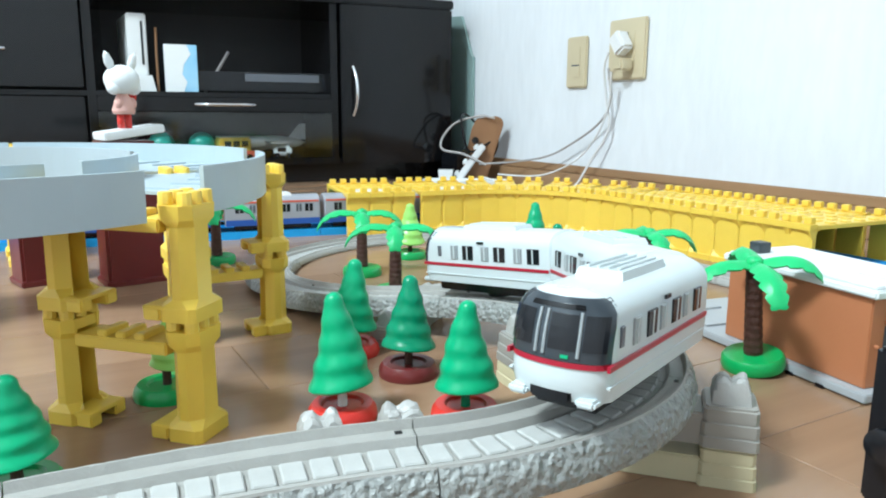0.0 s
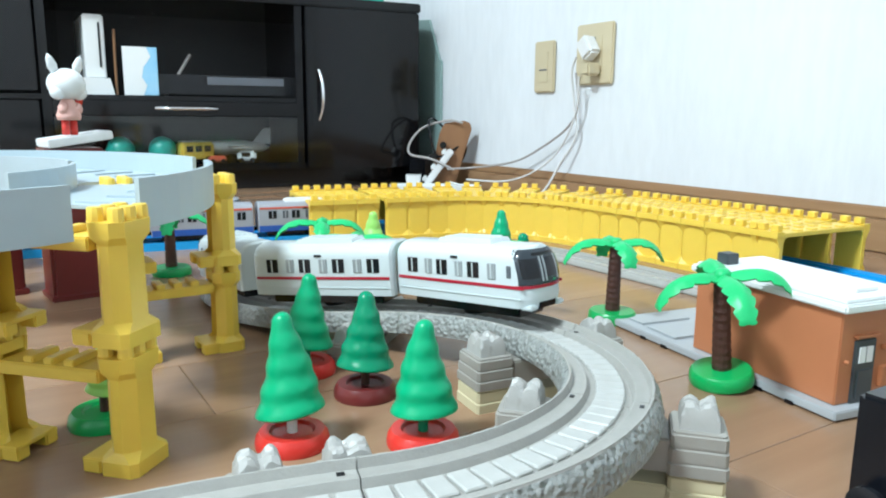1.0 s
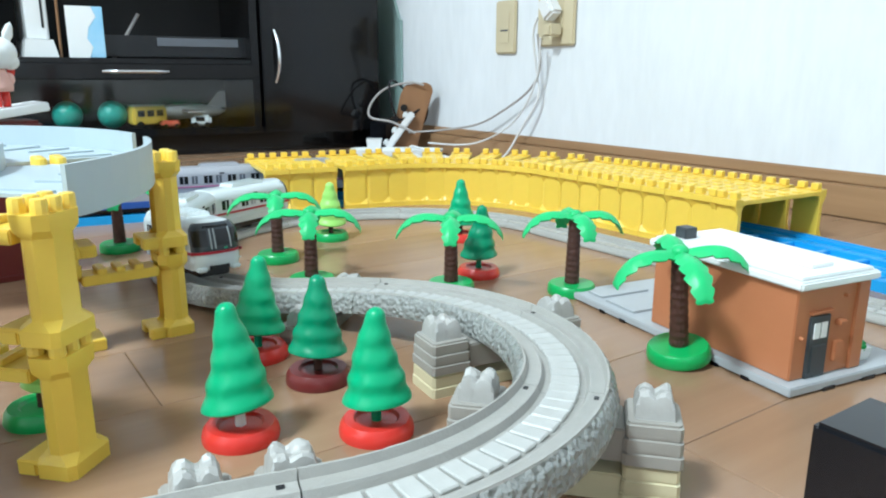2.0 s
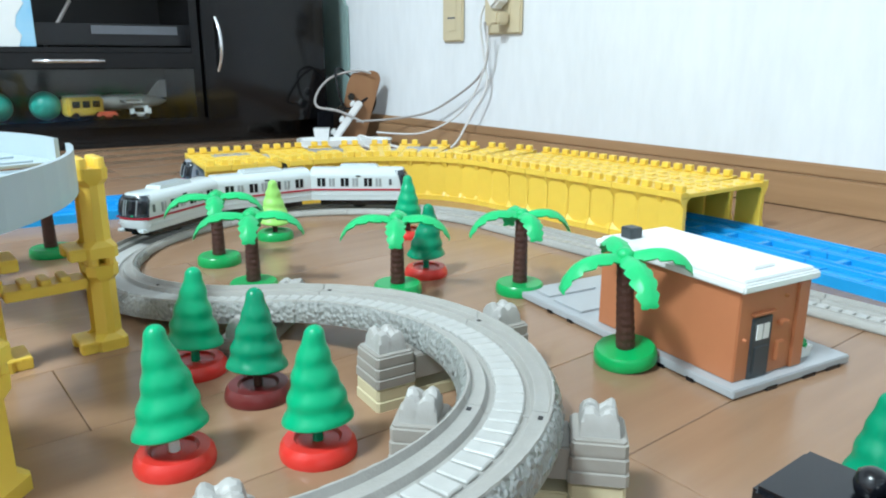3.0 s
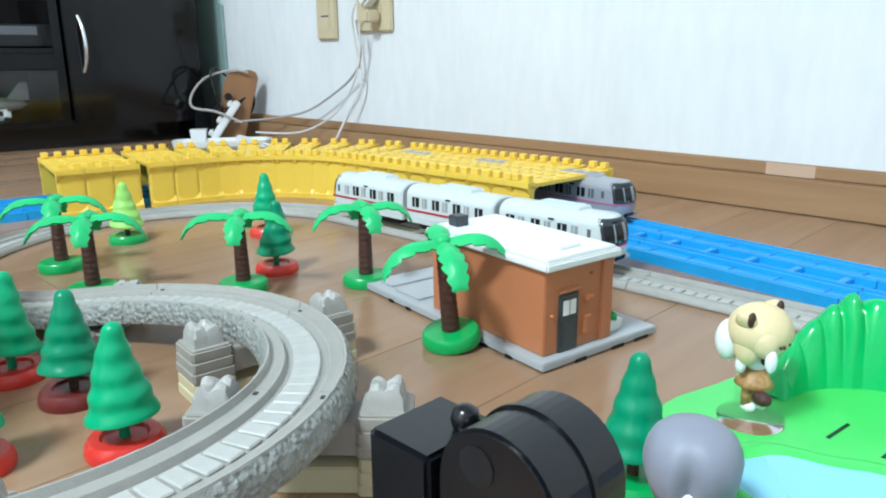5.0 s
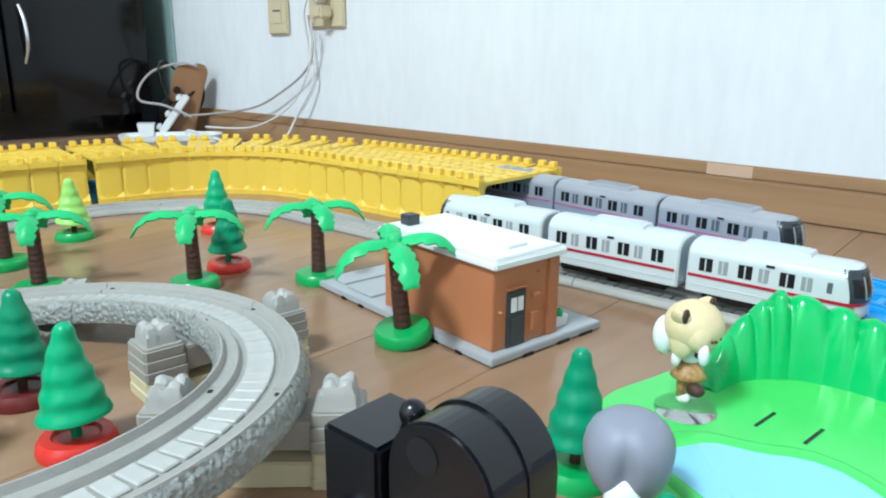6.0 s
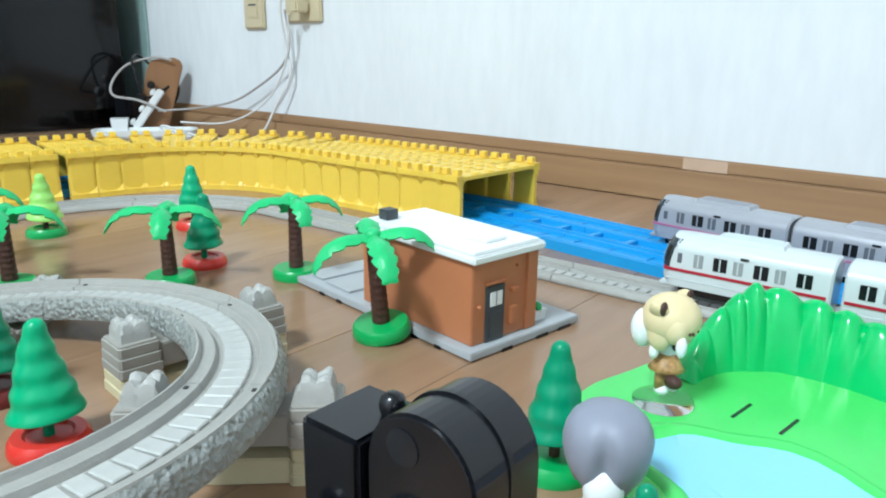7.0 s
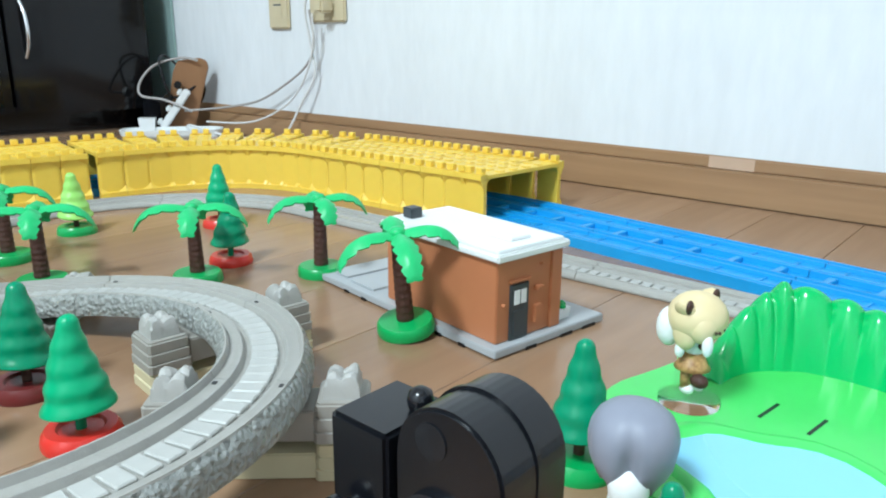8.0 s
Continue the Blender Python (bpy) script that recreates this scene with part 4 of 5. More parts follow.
def build_house():
    t = thing("toy_house", HOUSE, "orange-brown toy house with white flat roof on a grey plate", "toy house")
    plate = part("base_plate", box(0, 0, 0.0012, 0.114, 0.222, 0.0068, 0.0007), PLATEGREY, t, "grey base plate")
    for x0, x1 in ((0.030, 0.040), (0.066, 0.078), (0.09, 0.104)):
        part("notch", box(x0, -0.0006, 0.0, x1, 0.004, 0.0026), BLACK, plate)
    for y0, y1 in ((0.03, 0.036), (0.055, 0.061), (0.15, 0.156), (0.175, 0.181)):
        part("notch", box(-0.0006, y0, 0.0, 0.004, y1, 0.0026), BLACK, plate)
    for x0, y0, x1, y1 in ((0.008, 0.150, 0.050, 0.185), (0.010, 0.192, 0.060, 0.212), (0.060, 0.150, 0.1, 0.185)):
        part("panel", box(x0, y0, 0.0066, x1, y1, 0.0082, 0.0006), PLATEGREY, plate)
    a, b, w, l, h = 0.008, 0.008, 0.062, 0.122, 0.0655
    body = box(a, b, 0.0069, a + w, b + l, h, 0.0007)
    part("body", body, BRICK, t, "orange-brown walls")
    part("corner_post", box(a + w - 0.010, b - 0.0018, 0.0069, a + w + 0.001, b + 0.006, h - 0.001, 0.0006), BRICK, t)
    roof = part("roof", box(a - 0.004, b - 0.005, h, a + w + 0.005, b + l + 0.004, h + 0.0055, 0.0012), WHITE, t, "white flat roof")
    part("roof_panel", box(a - 0.001, b - 0.002, h + 0.0054, a + w + 0.002, b + l + 0.001, h + 0.0075, 0.0008), WHITE, roof)
    part("roof_hatch", box(a + 0.022, b + 0.010, h + 0.0074, a + 0.042, b + 0.032, h + 0.0098, 0.0006), WHITE, roof)
    part("chimney", box(a + 0.010, b + l - 0.018, h + 0.0074, a + 0.021, b + l - 0.007, h + 0.0155, 0.0006), DARKDOOR, roof, "dark grey chimney block")
    dx = a + 0.012
    door = part("door", box(dx, b - 0.0014, 0.0070, dx + 0.018, b + 0.001, 0.0468, 0.0005), DARKDOOR, t, "dark grey door with a small window")
    part("door_panel", box(dx + 0.003, b - 0.0022, 0.010, dx + 0.015, b - 0.0012, 0.028, 0.0003), DARKDOOR, door)
    part("door_window", box(dx + 0.0035, b - 0.0020, 0.0325, dx + 0.0085, b - 0.0011, 0.0425), WHITE, door)
    part("door_window", box(dx + 0.0098, b - 0.0020, 0.0325, dx + 0.0148, b - 0.0011, 0.0425), CORD, door)
    part("lintel", box(dx - 0.001, b - 0.003, 0.0486, dx + 0.019, b + 0.001, 0.0502, 0.0003), BRICK, t)
    part("mail_box", box(dx + 0.024, b - 0.004, 0.0390, dx + 0.031, b + 0.001, 0.0420, 0.0005), BRICK, t)
    part("meter_box", box(dx + 0.024, b - 0.0026, 0.015, dx + 0.031, b + 0.001, 0.028, 0.0005), BRICK, t)
    part("wall_knob", lathe([(0.0014, 0), (0.001, 0.003)], 10, m=pose(dx + 0.030, b + 0.0005, 0.057, 90, 0, 0)), BRICK, t)
    part("wall_knob", lathe([(0.0014, 0), (0.001, 0.003)], 10, m=pose(dx - 0.006, b + 0.0005, 0.034, 90, 0, 0)), BRICK, t)
    p = thing("flower_trough", HOUSE @ pose(0.082, 0.022, 0.0069), "small white flower trough with green plants", "planter")
    part("trough", loft([[(-0.006, -0.010, 0), (0.006, -0.010, 0), (0.006, 0.010, 0), (-0.006, 0.010, 0)], [(-0.007, -0.011, 0.008), (0.007, -0.011, 0.008), (0.007, 0.011, 0.008), (-0.007, 0.011, 0.008)]]), WHITE, p)
    g = None
    for k in range(9):
        g = ball(0.0036, (0.003 * math.sin(k * 2.4), -0.008 + 0.002 * k, 0.0085 + 0.0012 * math.sin(k * 1.9)), g, sub=1)
    part("plants", g, BASEGREEN, p)


build_house()


# ---- green pond landscape with hills, figures, dark engine ----
POND_M = pose(0.440, 0.130, 0, 0, 0, -17)  # corner of the moulding by the toy house; x runs away from the camera


def build_pond():
    t = thing("pond_landscape", POND_M, "bright green plastic landscape with a blue pond and hills", "toy landscape")
    edge = [(0.0, 0.0), (0.05, 0.004), (0.11, 0.0), (0.17, -0.02), (0.19, -0.08), (0.18, -0.16), (0.14, -0.22), (0.06, -0.23), (-0.02, -0.20), (-0.055, -0.12), (-0.050, -0.05)]
    smooth = []
    for k in range(len(edge)):
        p0, p1, p2, p3 = [Vector(edge[(k + d) % len(edge)]) for d in (-1, 0, 1, 2)]
        for q in range(5):
            u = q / 5
            smooth.append(tuple(0.5 * (2 * p1 + (p2 - p0) * u + (2 * p0 - 5 * p1 + 4 * p2 - p3) * u * u + (3 * p1 - p0 - 3 * p2 + p3) * u ** 3)))
    part("lawn", prism(smooth, 0.0125, pose(0, 0, 0.0008), bevel=0.0015), LAWN, t, "", 30)
    pool = []
    for k in range(40):
        a = 2 * math.pi * k / 40
        r = 1 + 0.07 * math.sin(4 * a + 0.6) + 0.05 * math.sin(7 * a)
        pool.append((-0.004 + 0.040 * r * math.cos(a), -0.128 + 0.072 * r * math.sin(a)))
    rim = [[(x + s * (x + 0.004), y + s * (y + 0.128), z) for x, y in pool] for s, z in ((0.20, 0.0132), (0.12, 0.0160), (0.04, 0.0158), (-0.03, 0.0137))]
    part("pond_rim", loft([[Vector(p) for p in r] for r in rim], cap=False), LAWN, t, "", 60)
    part("pond", prism(pool, 0.0006, pose(0, 0, 0.0134)), POND, t, "pale blue pond")
    for x, y in ((0.0575, -0.0660), (0.0615, -0.0905)):
        part("slot", box(-0.0110, -0.0009, 0.0130, 0.0110, 0.0009, 0.0138), BLACK, t, "", 0, pose(x, y, 0, 0, 0, 5))
    # fluted ridge, rising from a low end and bowed round the lawn
    n, m = 150, 16
    rows = []
    for i in range(n + 1):
        f = i / n
        ang = radians(118 - 150 * f)
        cx, cy = 0.082 + 0.062 * math.cos(ang) + 0.010, -0.085 + 0.068 * math.sin(ang) - 0.055 * max(0, f - 0.5)
        ox, oy = math.cos(ang * 0.75 + 0.1), math.sin(ang * 0.75 + 0.1)
        rise = min(1, (f * 2.5 + 0.02)) ** 0.8
        flute = abs(math.sin(f * math.pi * 11 + 0.5 * math.sin(f * 19))) ** 0.7
        height = 0.053 * rise * (0.87 + 0.13 * flute) * (1 - 0.75 * max(0, f - 0.42))
        row = []
        for j in range(m + 1):
            g = j / m
            prof = math.sin(g * math.pi) ** 0.8
            bulge = 0.0040 * flute * math.sin(g * math.pi) * rise
            d = (-0.022 + 0.040 * g) * (0.35 + 0.65 * rise) - bulge
            row.append(Vector((cx + ox * d, cy + oy * d, 0.0124 + height * prof)))
        rows.append(row)
    part("hill_ridge", loft(rows, cap=False, closed=False), HILL, t, "glossy green fluted hills", 60)


build_pond()


def figure(name, m, label, paint, parts_fn):
    """A painted doll as one plain mesh with several paints."""
    t = tagged(new(name, bpy.data.meshes.new(name)), label, "figurine")
    t.matrix_world = m
    bm = bmesh.new()
    for p in paint:
        t.data.materials.append(p)
    for idx, piece in parts_fn():
        for f in piece.faces:
            f.material_index, f.smooth = idx, True
        bm = merge(bm, piece)
    bm.to_mesh(t.data)
    bm.free()
    return t


def cat_doll():
    yield 0, ball(0.0150, (0, 0, 0.0470), None, (1, 0.98, 0.88))
    yield 2, ball(0.0078, (-0.0118, -0.0050, 0.0400), None, (0.85, 0.9, 1.35))
    yield 0, ball(0.0066, (-0.0010, -0.0088, 0.0412), None, (1.0, 0.7, 1.5))
    yield 0, ball(0.0080, (0.0062, -0.0058, 0.0448), None, (0.9, 0.95, 1.1))
    yield 2, ball(0.0034, (0.0112, -0.0090, 0.0370), None, (0.8, 0.8, 1.7))
    for y in (-1, 1):
        yield 0, lathe([(0.0054, 0), (0.0056, 0.0025), (0.0042, 0.0062), (0.0016, 0.0084), (0, 0.0088)], 16, None, (-0.001, y * 0.0098, 0.0520), pose(0, 0, 0, -46 * y, 0, 0), 0.6)
        yield 3, ball(0.0032, (0.0022, y * 0.0132, 0.0555), None, (0.5, 0.9, 1.2), 2)
    for y, z in ((-0.0075, 0.0400), (-0.0040, 0.0392), (0.0005, 0.0398)):
        yield 3, ball(0.0010, (0.0142, y, z + 0.004), None, (0.8, 1, 1), 1)
    yield 2, ball(0.0055, (0, 0, 0.0315), None, (0.9, 0.9, 1.2))
    yield 3, ball(0.0020, (0.0052, -0.002, 0.0330), None)
    yield 1, lathe([(0.005, 0.028), (0.0075, 0.022), (0.0092, 0.0195), (0.003, 0.0195)], 20)
    for y in (-1, 1):
        yield 1, lathe([(0.0026, 0.009), (0.003, 0.020)], 10, None, (0.001 * y, 0.0035 * y, 0))
        yield 2, ball(0.0031, (0.001 + 0.001 * y, 0.0035 * y, 0.0085), None, (1.2, 0.9, 0.9))
        yield 2, ball(0.0028, (-0.003, 0.009 * y, 0.031), None, (0.9, 0.9, 1.6))
    yield 3, ball(0.0036, (0.008, -0.007, 0.0165), None, (1.3, 1, 1))
    yield 4, tube([(-0.010, 0.004, 0.002), (-0.010, 0.004, 0.018), (-0.007, 0.002, 0.032)], 0.0008)
    yield 4, lathe([(0.0155, 0.0), (0.0155, 0.0022), (0.0145, 0.0030), (0, 0.0030)], 28)


def grey_doll():
    def jag(profile, seed):
        b = lathe(profile, 72)
        low = min(v.co.z for v in b.verts)
        for v in b.verts:
            if v.co.z < low + 0.003:
                v.co.z += 0.0030 * math.sin(math.atan2(v.co.y, v.co.x) * 9 + seed)
        return b
    hair = jag([(0.0070, 0.0262), (0.0118, 0.0258), (0.0142, 0.0290), (0.0160, 0.0345), (0.0169, 0.0400), (0.0171, 0.0450), (0.0163, 0.0500), (0.0143, 0.0548), (0.0110, 0.0583), (0.0060, 0.0605), (0.0, 0.0612)], 1.0)
    for v in hair.verts:
        turn = math.atan2(v.co.y, v.co.x)
        for mid, deep, wide in ((2.42, 0.24, 0.24), (-2.4, 0.05, 0.12), (1.2, 0.05, 0.12), (-0.6, 0.04, 0.15)):
            away = (turn - mid + math.pi) % (2 * math.pi) - math.pi
            k = 1 - deep * math.exp(-(away / wide) ** 2) * min(1, max(0.25, (0.060 - v.co.z) / 0.02))
            v.co.x, v.co.y = v.co.x * k, v.co.y * k
    yield 0, hair
    yield 1, ball(0.0078, (-0.0068, 0.0058, 0.0255), None, (1, 1, 1.5))
    yield 1, lathe([(0.0090, 0.0), (0.0080, 0.012), (0.0055, 0.030)], 18)


def white_doll():
    yield 0, ball(0.021, (0, 0, 0.058), None, (1, 0.95, 0.86))
    for x in (-1, 1):
        yield 0, lathe([(0.0045, 0), (0.0062, 0.008), (0.004, 0.017), (0, 0.022)], 14, None, (0.013 * x, 0, 0.071), pose(0, 0, 0, 0, 20 * x, 0), 0.5)
        yield 0, ball(0.009, (0.013 * x, -0.003, 0.049), None)
        yield 2, lathe([(0.0042, 0), (0.0042, 0.018)], 12, None, (0.005 * x, 0, 0))
        yield 1, ball(0.0055, (0.009 * x, -0.004, 0.030), None, (1, 1, 1.3))
    yield 1, lathe([(0.012, 0.017), (0.0135, 0.022), (0.008, 0.038), (0.006, 0.042)], 20)
    yield 2, ball(0.006, (0.017, 0.004, 0.042), None, (0.6, 0.8, 2.0))


figure("cat_figurine", pose(0.459, 0.088, 0.0136, 0, 0, -100) @ Matrix.Scale(1.06, 4), "small doll with yellow hair and spotted skirt on clear base", [BLOND, SPOTTED, WHITE, TRUNK, CLEAR], cat_doll)
figure("grey_figurine", pose(0.356, 0.0785, 0.0005, 0, 0, 60) @ Matrix.Diagonal((1.12, 1.12, 0.95, 1)), "small doll with a grey-violet head seen from behind", [HAIRGREY, WHITE], grey_doll)
figure("white_figurine", pose(0.150, 0.785, 0.1570, 0, 0, 25) @ Matrix.Scale(0.8, 4), "small white doll with long ears and red legs on a plank", [WHITE, material("blush_paint", (0.75, 0.42, 0.36), 0.5), RED], white_doll)
tree(0.318, 0.048, 30, DARKGREEN, BASEGREEN, TRUNK, 0.034, 0.014, 0, "small dark green toy fir tree in front of the doll")


def build_engine():
    m = pose(0.192, 0.0555, 0.0815, 0, 0, -4)  # middle of the arched end's foot; x runs into the body
    t = thing("toy_engine", m, "black glossy plastic toy steam engine with an arched cab", "toy train")
    arch = [(0.0145, 0.0), (0.0145, 0.032)] + [(0.0145 * math.cos(a), 0.0362 + 0.0145 * math.sin(a)) for a in [math.pi * k / 20 for k in range(21)]] + [(-0.0145, 0.032), (-0.0145, 0.0)]
    part("cab", prism(arch, 0.023, pose(0, 0, 0, 90, 0, 90), bevel=0.0008), BLACK, t, "", 40)
    part("roof_band", prism([(x * 1.02, 0.0004 + y * 1.006) for x, y in arch], 0.0014, pose(0.0115, 0, 0, 90, 0, 90)), BLACK, t)
    part("side_box", box(-0.002, 0.0153, 0.001, 0.020, 0.0335, 0.0400, 0.0010), BLACK, t)
    part("knob", lathe([(0.0024, 0), (0.0034, 0.0014), (0.0038, 0.0034), (0.0032, 0.0058), (0.0016, 0.0070), (0, 0.0073)], 20), BLACK, t, "", 60, pose(0.012, 0.0180, 0.0396) @ Matrix.Scale(0.85, 4))
    part("round_face", lathe([(0.0090, 0), (0.0088, 0.0022), (0.0072, 0.0028), (0.0068, 0.0012), (0, 0.0012)], 30), BLACK, t, "", 40, pose(0.0003, 0.002, 0.0225, 0, -90, 0))
    part("buffer", lathe([(0.002, 0), (0.002, 0.003), (0.0042, 0.0034), (0.0042, 0.0050), (0, 0.0060)], 20), BLACK, t, "", 40, pose(-0.0018, 0.027, 0.018, 0, -90, 0))
    part("hole", lathe([(0.0042, 0), (0.0042, 0.0005)], 18), WINDOW, t, "", 0, pose(0.0002, 0.004, 0.0425, 0, -90, 0))
    part("frame", box(-0.003, -0.0160, -0.004, 0.030, 0.0335, 0.0005, 0.001), BLACK, t)
    p = thing("block_stack", m @ pose(0.014, 0.008, -0.0815), "stack of beige and maroon bridge blocks under the engine", "toy block")
    part("block", box(-0.016, -0.022, 0, 0.016, 0.024, 0.038, 0.001), BEIGE, p)
    part("block", box(-0.016, -0.022, 0.0382, 0.016, 0.024, 0.0773, 0.001), MAROON, p)


build_engine()


# ---- trains ----
CAR, WIDE = 0.1235, 0.0185


def section(w, z0, z1, inset=0.0):
    """Cross-section of a car: upright sides leaning in a little, rounded roof."""
    w -= inset
    pts = [(-w * 0.97, z0), (w * 0.97, z0), (w, z0 + 0.010), (w * 0.97, z1 - 0.0105)]
    for k in range(7):
        a = radians(12 + 78 * k / 6)
        pts.append((w * 0.97 * math.cos(a) ** 0.7, z1 - 0.0105 + (0.0105 - inset) * math.sin(a)))
    return pts + [(-x, z) for x, z in reversed(pts[2:-1])]


def car(kind, end):
    """One carriage, nose to +x; end: +1 or -1 gives a cab at that end."""
    body, stripe, roof_mat, label = {
        "white": (TRAINWHITE, STRIPE, TRAINWHITE, "white toy train carriage with a crimson stripe"),
        "silver": (SILVER, MAUVE, SILVER, "silver-grey toy train carriage with a mauve stripe"),
        "old": (SILVER, ORANGE, CORD, "silver toy train carriage with orange stripe, blue skirt")}[kind]
    t = thing("train_carriage", Matrix(), label + (", dark cab front" if end else ""), "toy train", kind + " train carriages")
    z0, z1, hl = 0.0085, 0.0475, CAR / 2
    rings = []
    xs = [(-hl, 0.0016), (-hl + 0.0015, 0), (hl - 0.0015, 0), (hl, 0.0016)]
    if end > 0 and kind != "old":
        xs = xs[:2] + [(hl - 0.010, 0)]
    if end < 0 and kind != "old":
        xs = [(-hl + 0.010, 0)] + xs[2:]
    for x, inset in xs:
        rings.append([(x, y, z) for y, z in section(WIDE, z0, z1, inset)])
    part("body", loft(rings), body, t, "", 40)
    # windows and stripes along both sides
    side = WIDE * 0.985
    for sy in (-1, 1):
        x = -hl + 0.010
        for k in range(7):
            dark = k % 2 == 0
            w = 0.0052 if dark else 0.0036
            if not (end and k == (6 if end > 0 else 0)):
                name = "window" if dark else "door_window"
                part(name, box(x, sy * side - 0.0006, 0.0258, x + 2 * w, sy * side + 0.0006, 0.0362, 0.0004, seg=1), WINDOW if dark else (PALEWIN if kind == "white" else GREYWIN), t)
                part("window_bar", box(x + w - 0.0005, sy * side - 0.0009, 0.0262, x + w + 0.0005, sy * side + 0.0009, 0.0358), body, t)
            else:
                part("window", box(x + 0.002, sy * side - 0.0006, 0.0275, x + 0.0055, sy * side + 0.0006, 0.0352, 0.0003, seg=1), GREYWIN, t)
            x += 0.0150
        if kind == "old":
            part("stripe", box(-hl + 0.002, sy * WIDE * 0.955 - 0.0008, 0.0385, hl - 0.002, sy * WIDE * 0.955 + 0.0008, 0.0410), stripe, t, "orange-red stripe")
            part("skirt", box(-hl + 0.001, sy * WIDE - 0.0010, 0.0083, hl - 0.001, sy * WIDE + 0.0006, 0.0165, 0.0004), BLUEBODY, t, "blue skirt")
        else:
            part("stripe", box(-hl + 0.002, sy * WIDE - 0.0007, 0.0208, hl - 0.003, sy * WIDE + 0.0004, 0.0229), stripe, t)
        part("sill_line", box(-hl + 0.004, sy * WIDE * 0.985 - 0.0005, 0.0142, hl - 0.004, sy * WIDE * 0.985 + 0.0006, 0.0148), body, t)
        part("indicator", box(-0.002, sy * side - 0.0005, 0.0378, 0.004, sy * side + 0.0004, 0.0395), WINDOW, t)
    # roof gear
    part("roof_unit", loft([[(-0.026, -0.0095, 0.0462), (0.026, -0.0095, 0.0462), (0.026, 0.0095, 0.0462), (-0.026, 0.0095, 0.0462)], [(-0.024, -0.0085, 0.0500), (0.024, -0.0085, 0.0500), (0.024, 0.0085, 0.0500), (-0.024, 0.0085, 0.0500)]]), roof_mat, t)
    for k in range(4):
        part("roof_rib", box(-0.021, -0.006 + 0.004 * k - 0.0004, 0.0498, 0.021, -0.006 + 0.004 * k + 0.0004, 0.0510), roof_mat, t)
    part("underframe", box(-hl + 0.012, -0.0120, 0.0012, hl - 0.012, 0.0120, 0.0086, 0.0008), BLACK, t, "black underframe")
    for x in (-0.038, 0.038):
        for y in (-0.0135, 0.0135):
            part("wheel", lathe([(0.0084, -0.002), (0.0090, -0.0012), (0.0090, 0.0012), (0.0084, 0.002), (0.002, 0.0024)], 18), BLACK, t, "", 30, pose(x, y, 0.0010, 90, 0, 0))
    part("coupler", box(-hl - 0.006 if end >= 0 else hl, -0.003, 0.0085, -hl if end >= 0 else hl + 0.006, 0.003, 0.013, 0.0006), BLACK if kind != "white" else TRAINWHITE, t)
    if end and kind != "old":
        e = end
        def wide(z):
            q = max(0.0, min(0.995, (z - (z1 - 0.0105)) / 0.0105))
            return WIDE * (0.97 + 0.03 * min(1, (z - z0) / 0.010) if z < z0 + 0.010 else 0.985) * (1 - q * q) ** 0.35

        def face(u, z):
            """Way out of the nose at the share u of its half width and the height z."""
            out = hl + 0.0030 - 0.0062 * abs(u) ** 2.2 - 0.0035 * abs(u) ** 10
            out -= 0.0068 * max(0, (z - 0.024) / 0.0235) ** 1.6
            return e * (out - 0.0022 * max(0, (0.014 - z) / 0.006))

        def skin(us, zs, proud, thick):
            rows = []
            for z in zs:
                front = [Vector((face(u, z) + e * proud, u * (wide(z) + 0.6 * proud), z)) for u in us]
                rows.append(front + [Vector((p.x - e * thick, p.y * 0.985, p.z)) for p in reversed(front)])
            return loft(rows)

        us = [-1 + 2 * k / 20 for k in range(21)]
        zs = [z0, 0.011, 0.014, 0.018, 0.022, 0.026, 0.030, 0.034, 0.037, 0.040, 0.0425, 0.0445, 0.0460, z1 - 0.0003]
        rows = []
        for z in zs:
            front = [Vector((face(u, z), u * wide(z), z)) for u in us]
            rows.append(front + [Vector((e * (hl - 0.0102), wide(z), z)), Vector((e * (hl - 0.0102), -wide(z), z))])
        part("nose", loft(rows), body, t, "", 50)
        screen = part("windscreen", skin([u * 0.975 for u in us], [0.0232, 0.0242, 0.028, 0.032, 0.036, 0.040, 0.0425, 0.0440, 0.0450], 0.0006, 0.003), PANEL, t, "dark glossy windscreen panel", 40)
        for ua, ub in ((-0.92, -0.56), (-0.46, 0.06), (0.40, 0.92)):
            part("pane", skin([ua + (ub - ua) * k / 6 for k in range(7)], [0.0272, 0.031, 0.035, 0.0395], 0.0010, 0.0012), WINDOW, screen)
        part("pane", skin([-0.55 + 1.1 * k / 6 for k in range(7)], [0.0412, 0.0428], 0.0010, 0.0012), GLOSSBLACK, screen, "destination blind")
        for u in (-0.51, 0.14, 0.30):
            part("pillar", tube([(face(u, z) + e * 0.0010, u * wide(z), z) for z in (0.0250, 0.033, 0.0405)], 0.0006, seg=6), PALEWIN, screen)
        part("emblem", skin([-0.34, -0.28, -0.20], [0.0244, 0.0256], 0.0010, 0.0012), GREEN, screen, "small green emblem")
        part("front_stripe", skin(us, [0.0210, 0.0230], 0.0005, 0.002), stripe, t)
        part("coupler_pocket", box(min(e * (hl - 0.008), e * (hl + 0.0022)), -0.0075, z0 - 0.0006, max(e * (hl - 0.008), e * (hl + 0.0022)), 0.0075, z0 + 0.0042, 0.0008), BLACK, t, "dark coupler pocket")
        for y in (-0.0125, 0.0125):
            part("skirt_front", box(min(e * (hl - 0.008), e * (hl + 0.0020)), y - 0.0036, 0.0072, max(e * (hl - 0.008), e * (hl + 0.0020)), y + 0.0036, 0.0105, 0.0010), body, t)
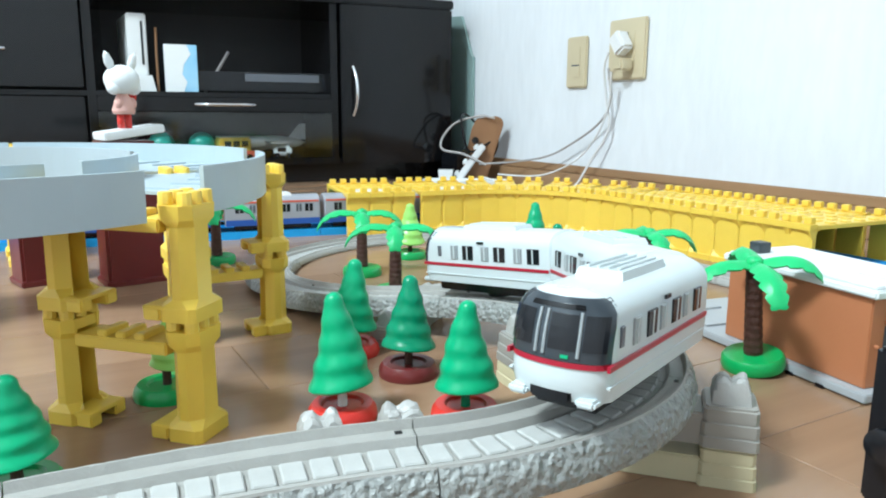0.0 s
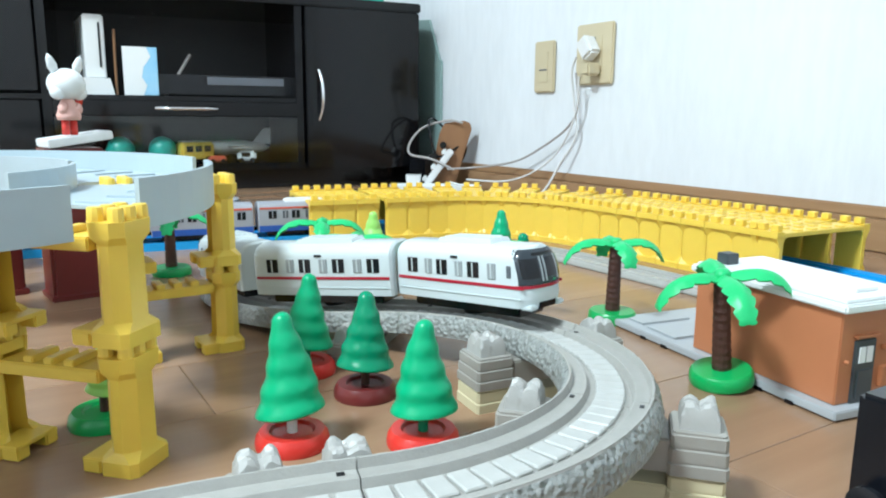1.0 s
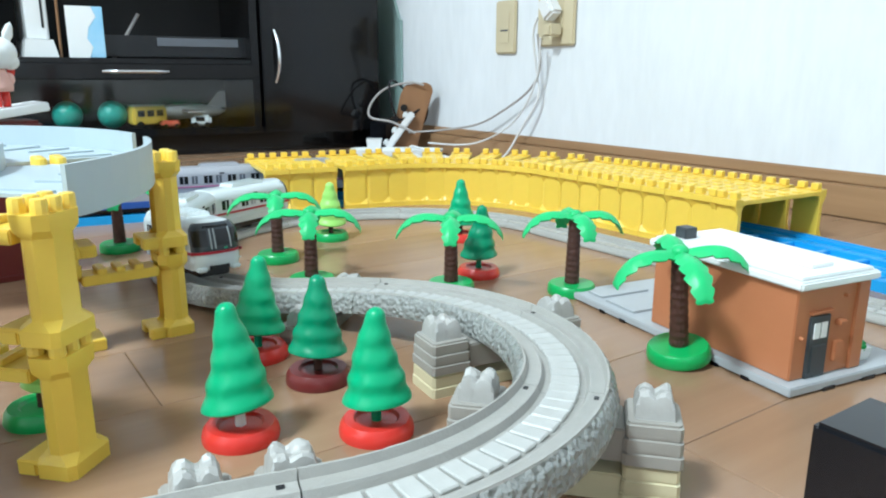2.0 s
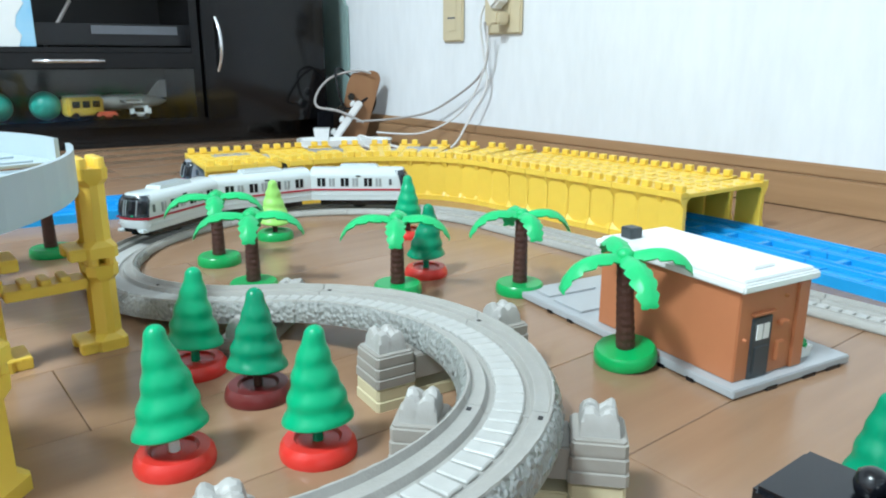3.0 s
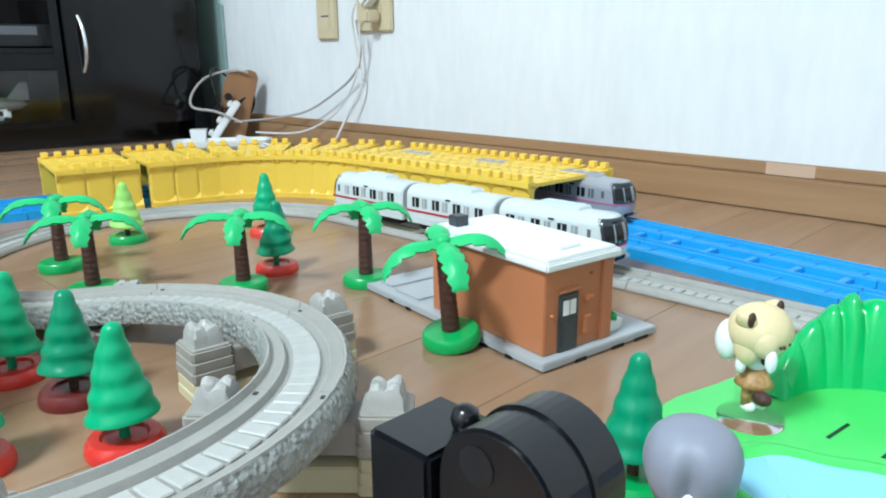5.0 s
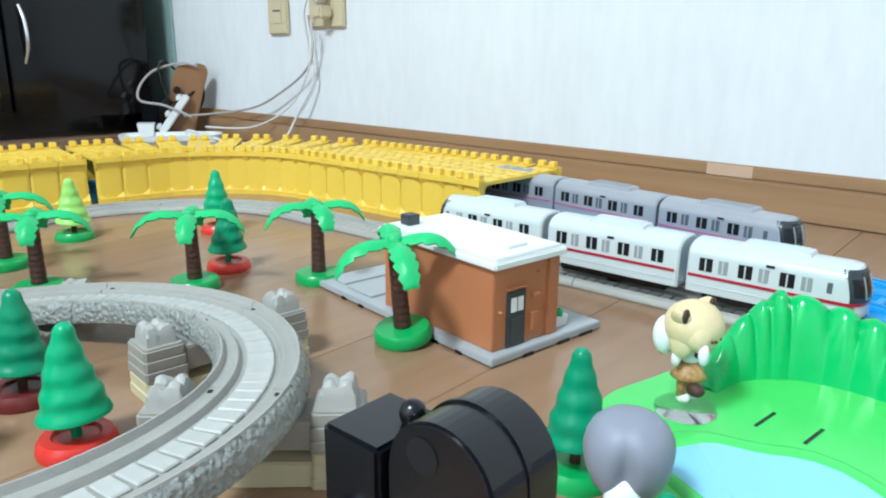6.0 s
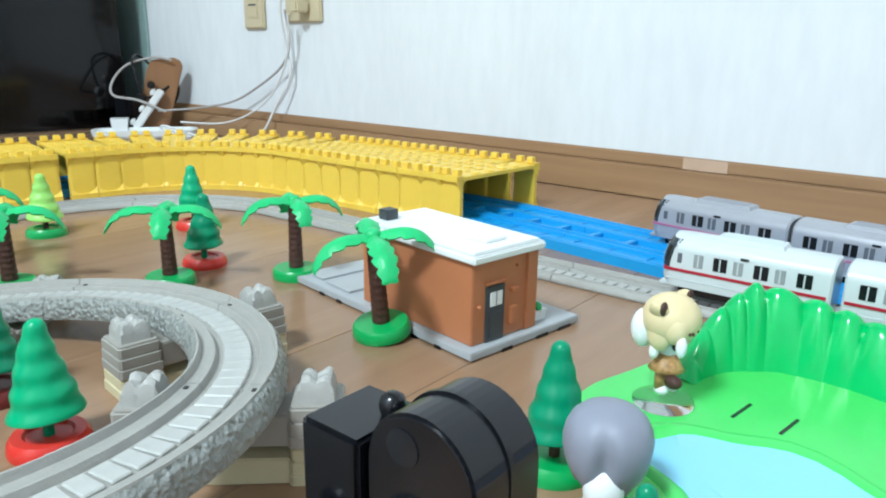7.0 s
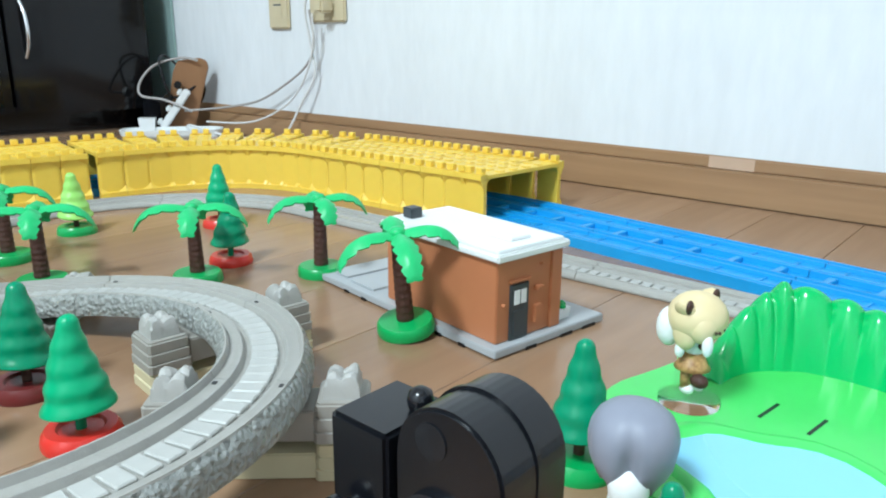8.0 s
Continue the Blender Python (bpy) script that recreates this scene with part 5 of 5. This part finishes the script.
        part("roof_aerial", lathe([(0.0048, 0.0465), (0.0042, 0.0492), (0.0020, 0.0502), (0, 0.0504)], 16), body, t, "", 50, pose(e * 0.044, 0, 0))
    k = {"white": (1.02, 1.10, 1.12), "silver": (1.06, 1.10, 1.12), "old": (1.06, 1.08, 1.08)}[kind]
    size = Matrix.Diagonal((*k, 1))
    for o in t.children_recursive:
        o.data.transform(size @ o.matrix_local)
        o.matrix_local = Matrix()
    # low body of the white train, slightly longer silver cars
    size = {"white": (0.976, 1, 0.92, 1), "silver": (1.03, 1, 0.93, 1), "old": (1, 1, 0.95, 1)}[kind]
    for child in t.children:
        child.matrix_basis = Matrix.Diagonal(size) @ child.matrix_basis
    return t


def along(line, s, lane, top, base=0.0030):
    """Pose of a carriage whose middle is at s, its bogies on the line."""
    x0, y0, h0 = line.at(s - 0.038)
    x1, y1, h1 = line.at(s + 0.038)
    ax, ay = x0 + lane * math.sin(h0), y0 - lane * math.cos(h0)
    bx, by = x1 + lane * math.sin(h1), y1 - lane * math.cos(h1)
    za, zb = top(s - 0.038) + base, top(s + 0.038) + base
    return pose((ax + bx) / 2, (ay + by) / 2, (za + zb) / 2, 0, -math.degrees(math.atan2(zb - za, 0.076)), math.degrees(math.atan2(by - ay, bx - ax)))


def train(kind, n, ends):
    return [car(kind, ends[k]) for k in range(n)]


WHITE_TRAIN = train("white", 3, (-1, 0, 1))     # rear first
SILVER_TRAIN = train("silver", 3, (-1, 0, 1))
OLD_TRAIN = train("old", 5, (-1, 0, 0, 0, 1))


# way of each train's rear end, metres along its line at given seconds
WHITE_WAY = ((0, 0.045), (0.5, 0.155), (1, 0.290), (1.5, 0.422), (2.8, 0.737), (3, 0.784), (3.5, 0.905), (4, 1.037), (4.5, 1.160), (5.2, 1.330), (6.3, 1.598), (6.5, 1.648), (7, 1.783), (7.5, 1.913), (8, 2.045))
SILVER_WAY = ((0, 2.52), (2.8, 1.848), (5.0, 1.329), (5.2, 1.279), (6.3, 0.998), (6.5, 0.943), (7, 0.778), (7.5, 0.630), (8, 0.48))


def motions():
    times = [0.2 * k for k in range(41)]

    def way(table, t):
        return float(np.interp(t, [a for a, b in table], [b for a, b in table]))
    for k, c in enumerate(WHITE_TRAIN):
        walk(c, [(t, along(GREY, G0 + way(WHITE_WAY, t) + 0.0615 + 0.1295 * k, 0, grey_top)) for t in times])
    # silver train comes through the tunnel towards the open end by the wall, on the outer lane
    for k, c in enumerate(SILVER_TRAIN):
        walk(c, [(t, along(BLUE_LINE, way(SILVER_WAY, t) - 0.066 - 0.138 * k, 0.036, blue_top, -0.0025) @ pose(0, 0, 0, 0, 0, 180)) for t in times])
    # the other train leaves the tunnel at its far mouth, on the inner lane
    for k, c in enumerate(OLD_TRAIN):
        walk(c, [(t, along(BLUE_LINE, 1.816 + 0.175 * (t - 1.5) + 0.065 + 0.137 * k, -0.036, blue_top, -0.0010)) for t in times])


# ---- floor planks, pieces of the floor ----
def build_planks():
    width, gap = 0.100, 0.0005
    local = ROOM.inverted()
    first = None
    for r in range(-23, 18):
        y0 = -0.02 + r * width
        off = (r * 0.37) % 0.9
        x = -3.1 - off
        while x < -0.0206:
            x1 = min(x + 0.9, -0.0205)
            if x1 > -3.1 and x1 - x > 0.004:
                ln = x1 - x - gap
                me_key = abs(ln - (0.9 - gap)) < 1e-6
                if me_key and first is not None:
                    again(first, FLOOR, pose((x + x1) / 2, y0 + width / 2, -0.002), "plank")
                else:
                    p = part("plank", box(-ln / 2, -width / 2 + gap / 2, -0.002, ln / 2, width / 2 - gap / 2, 0.002, 0.0004, seg=1), PLANK, FLOOR, "", 0, pose((x + x1) / 2, y0 + width / 2, -0.002))
                    if me_key:
                        first = p
            x = x1


build_planks()
motions()
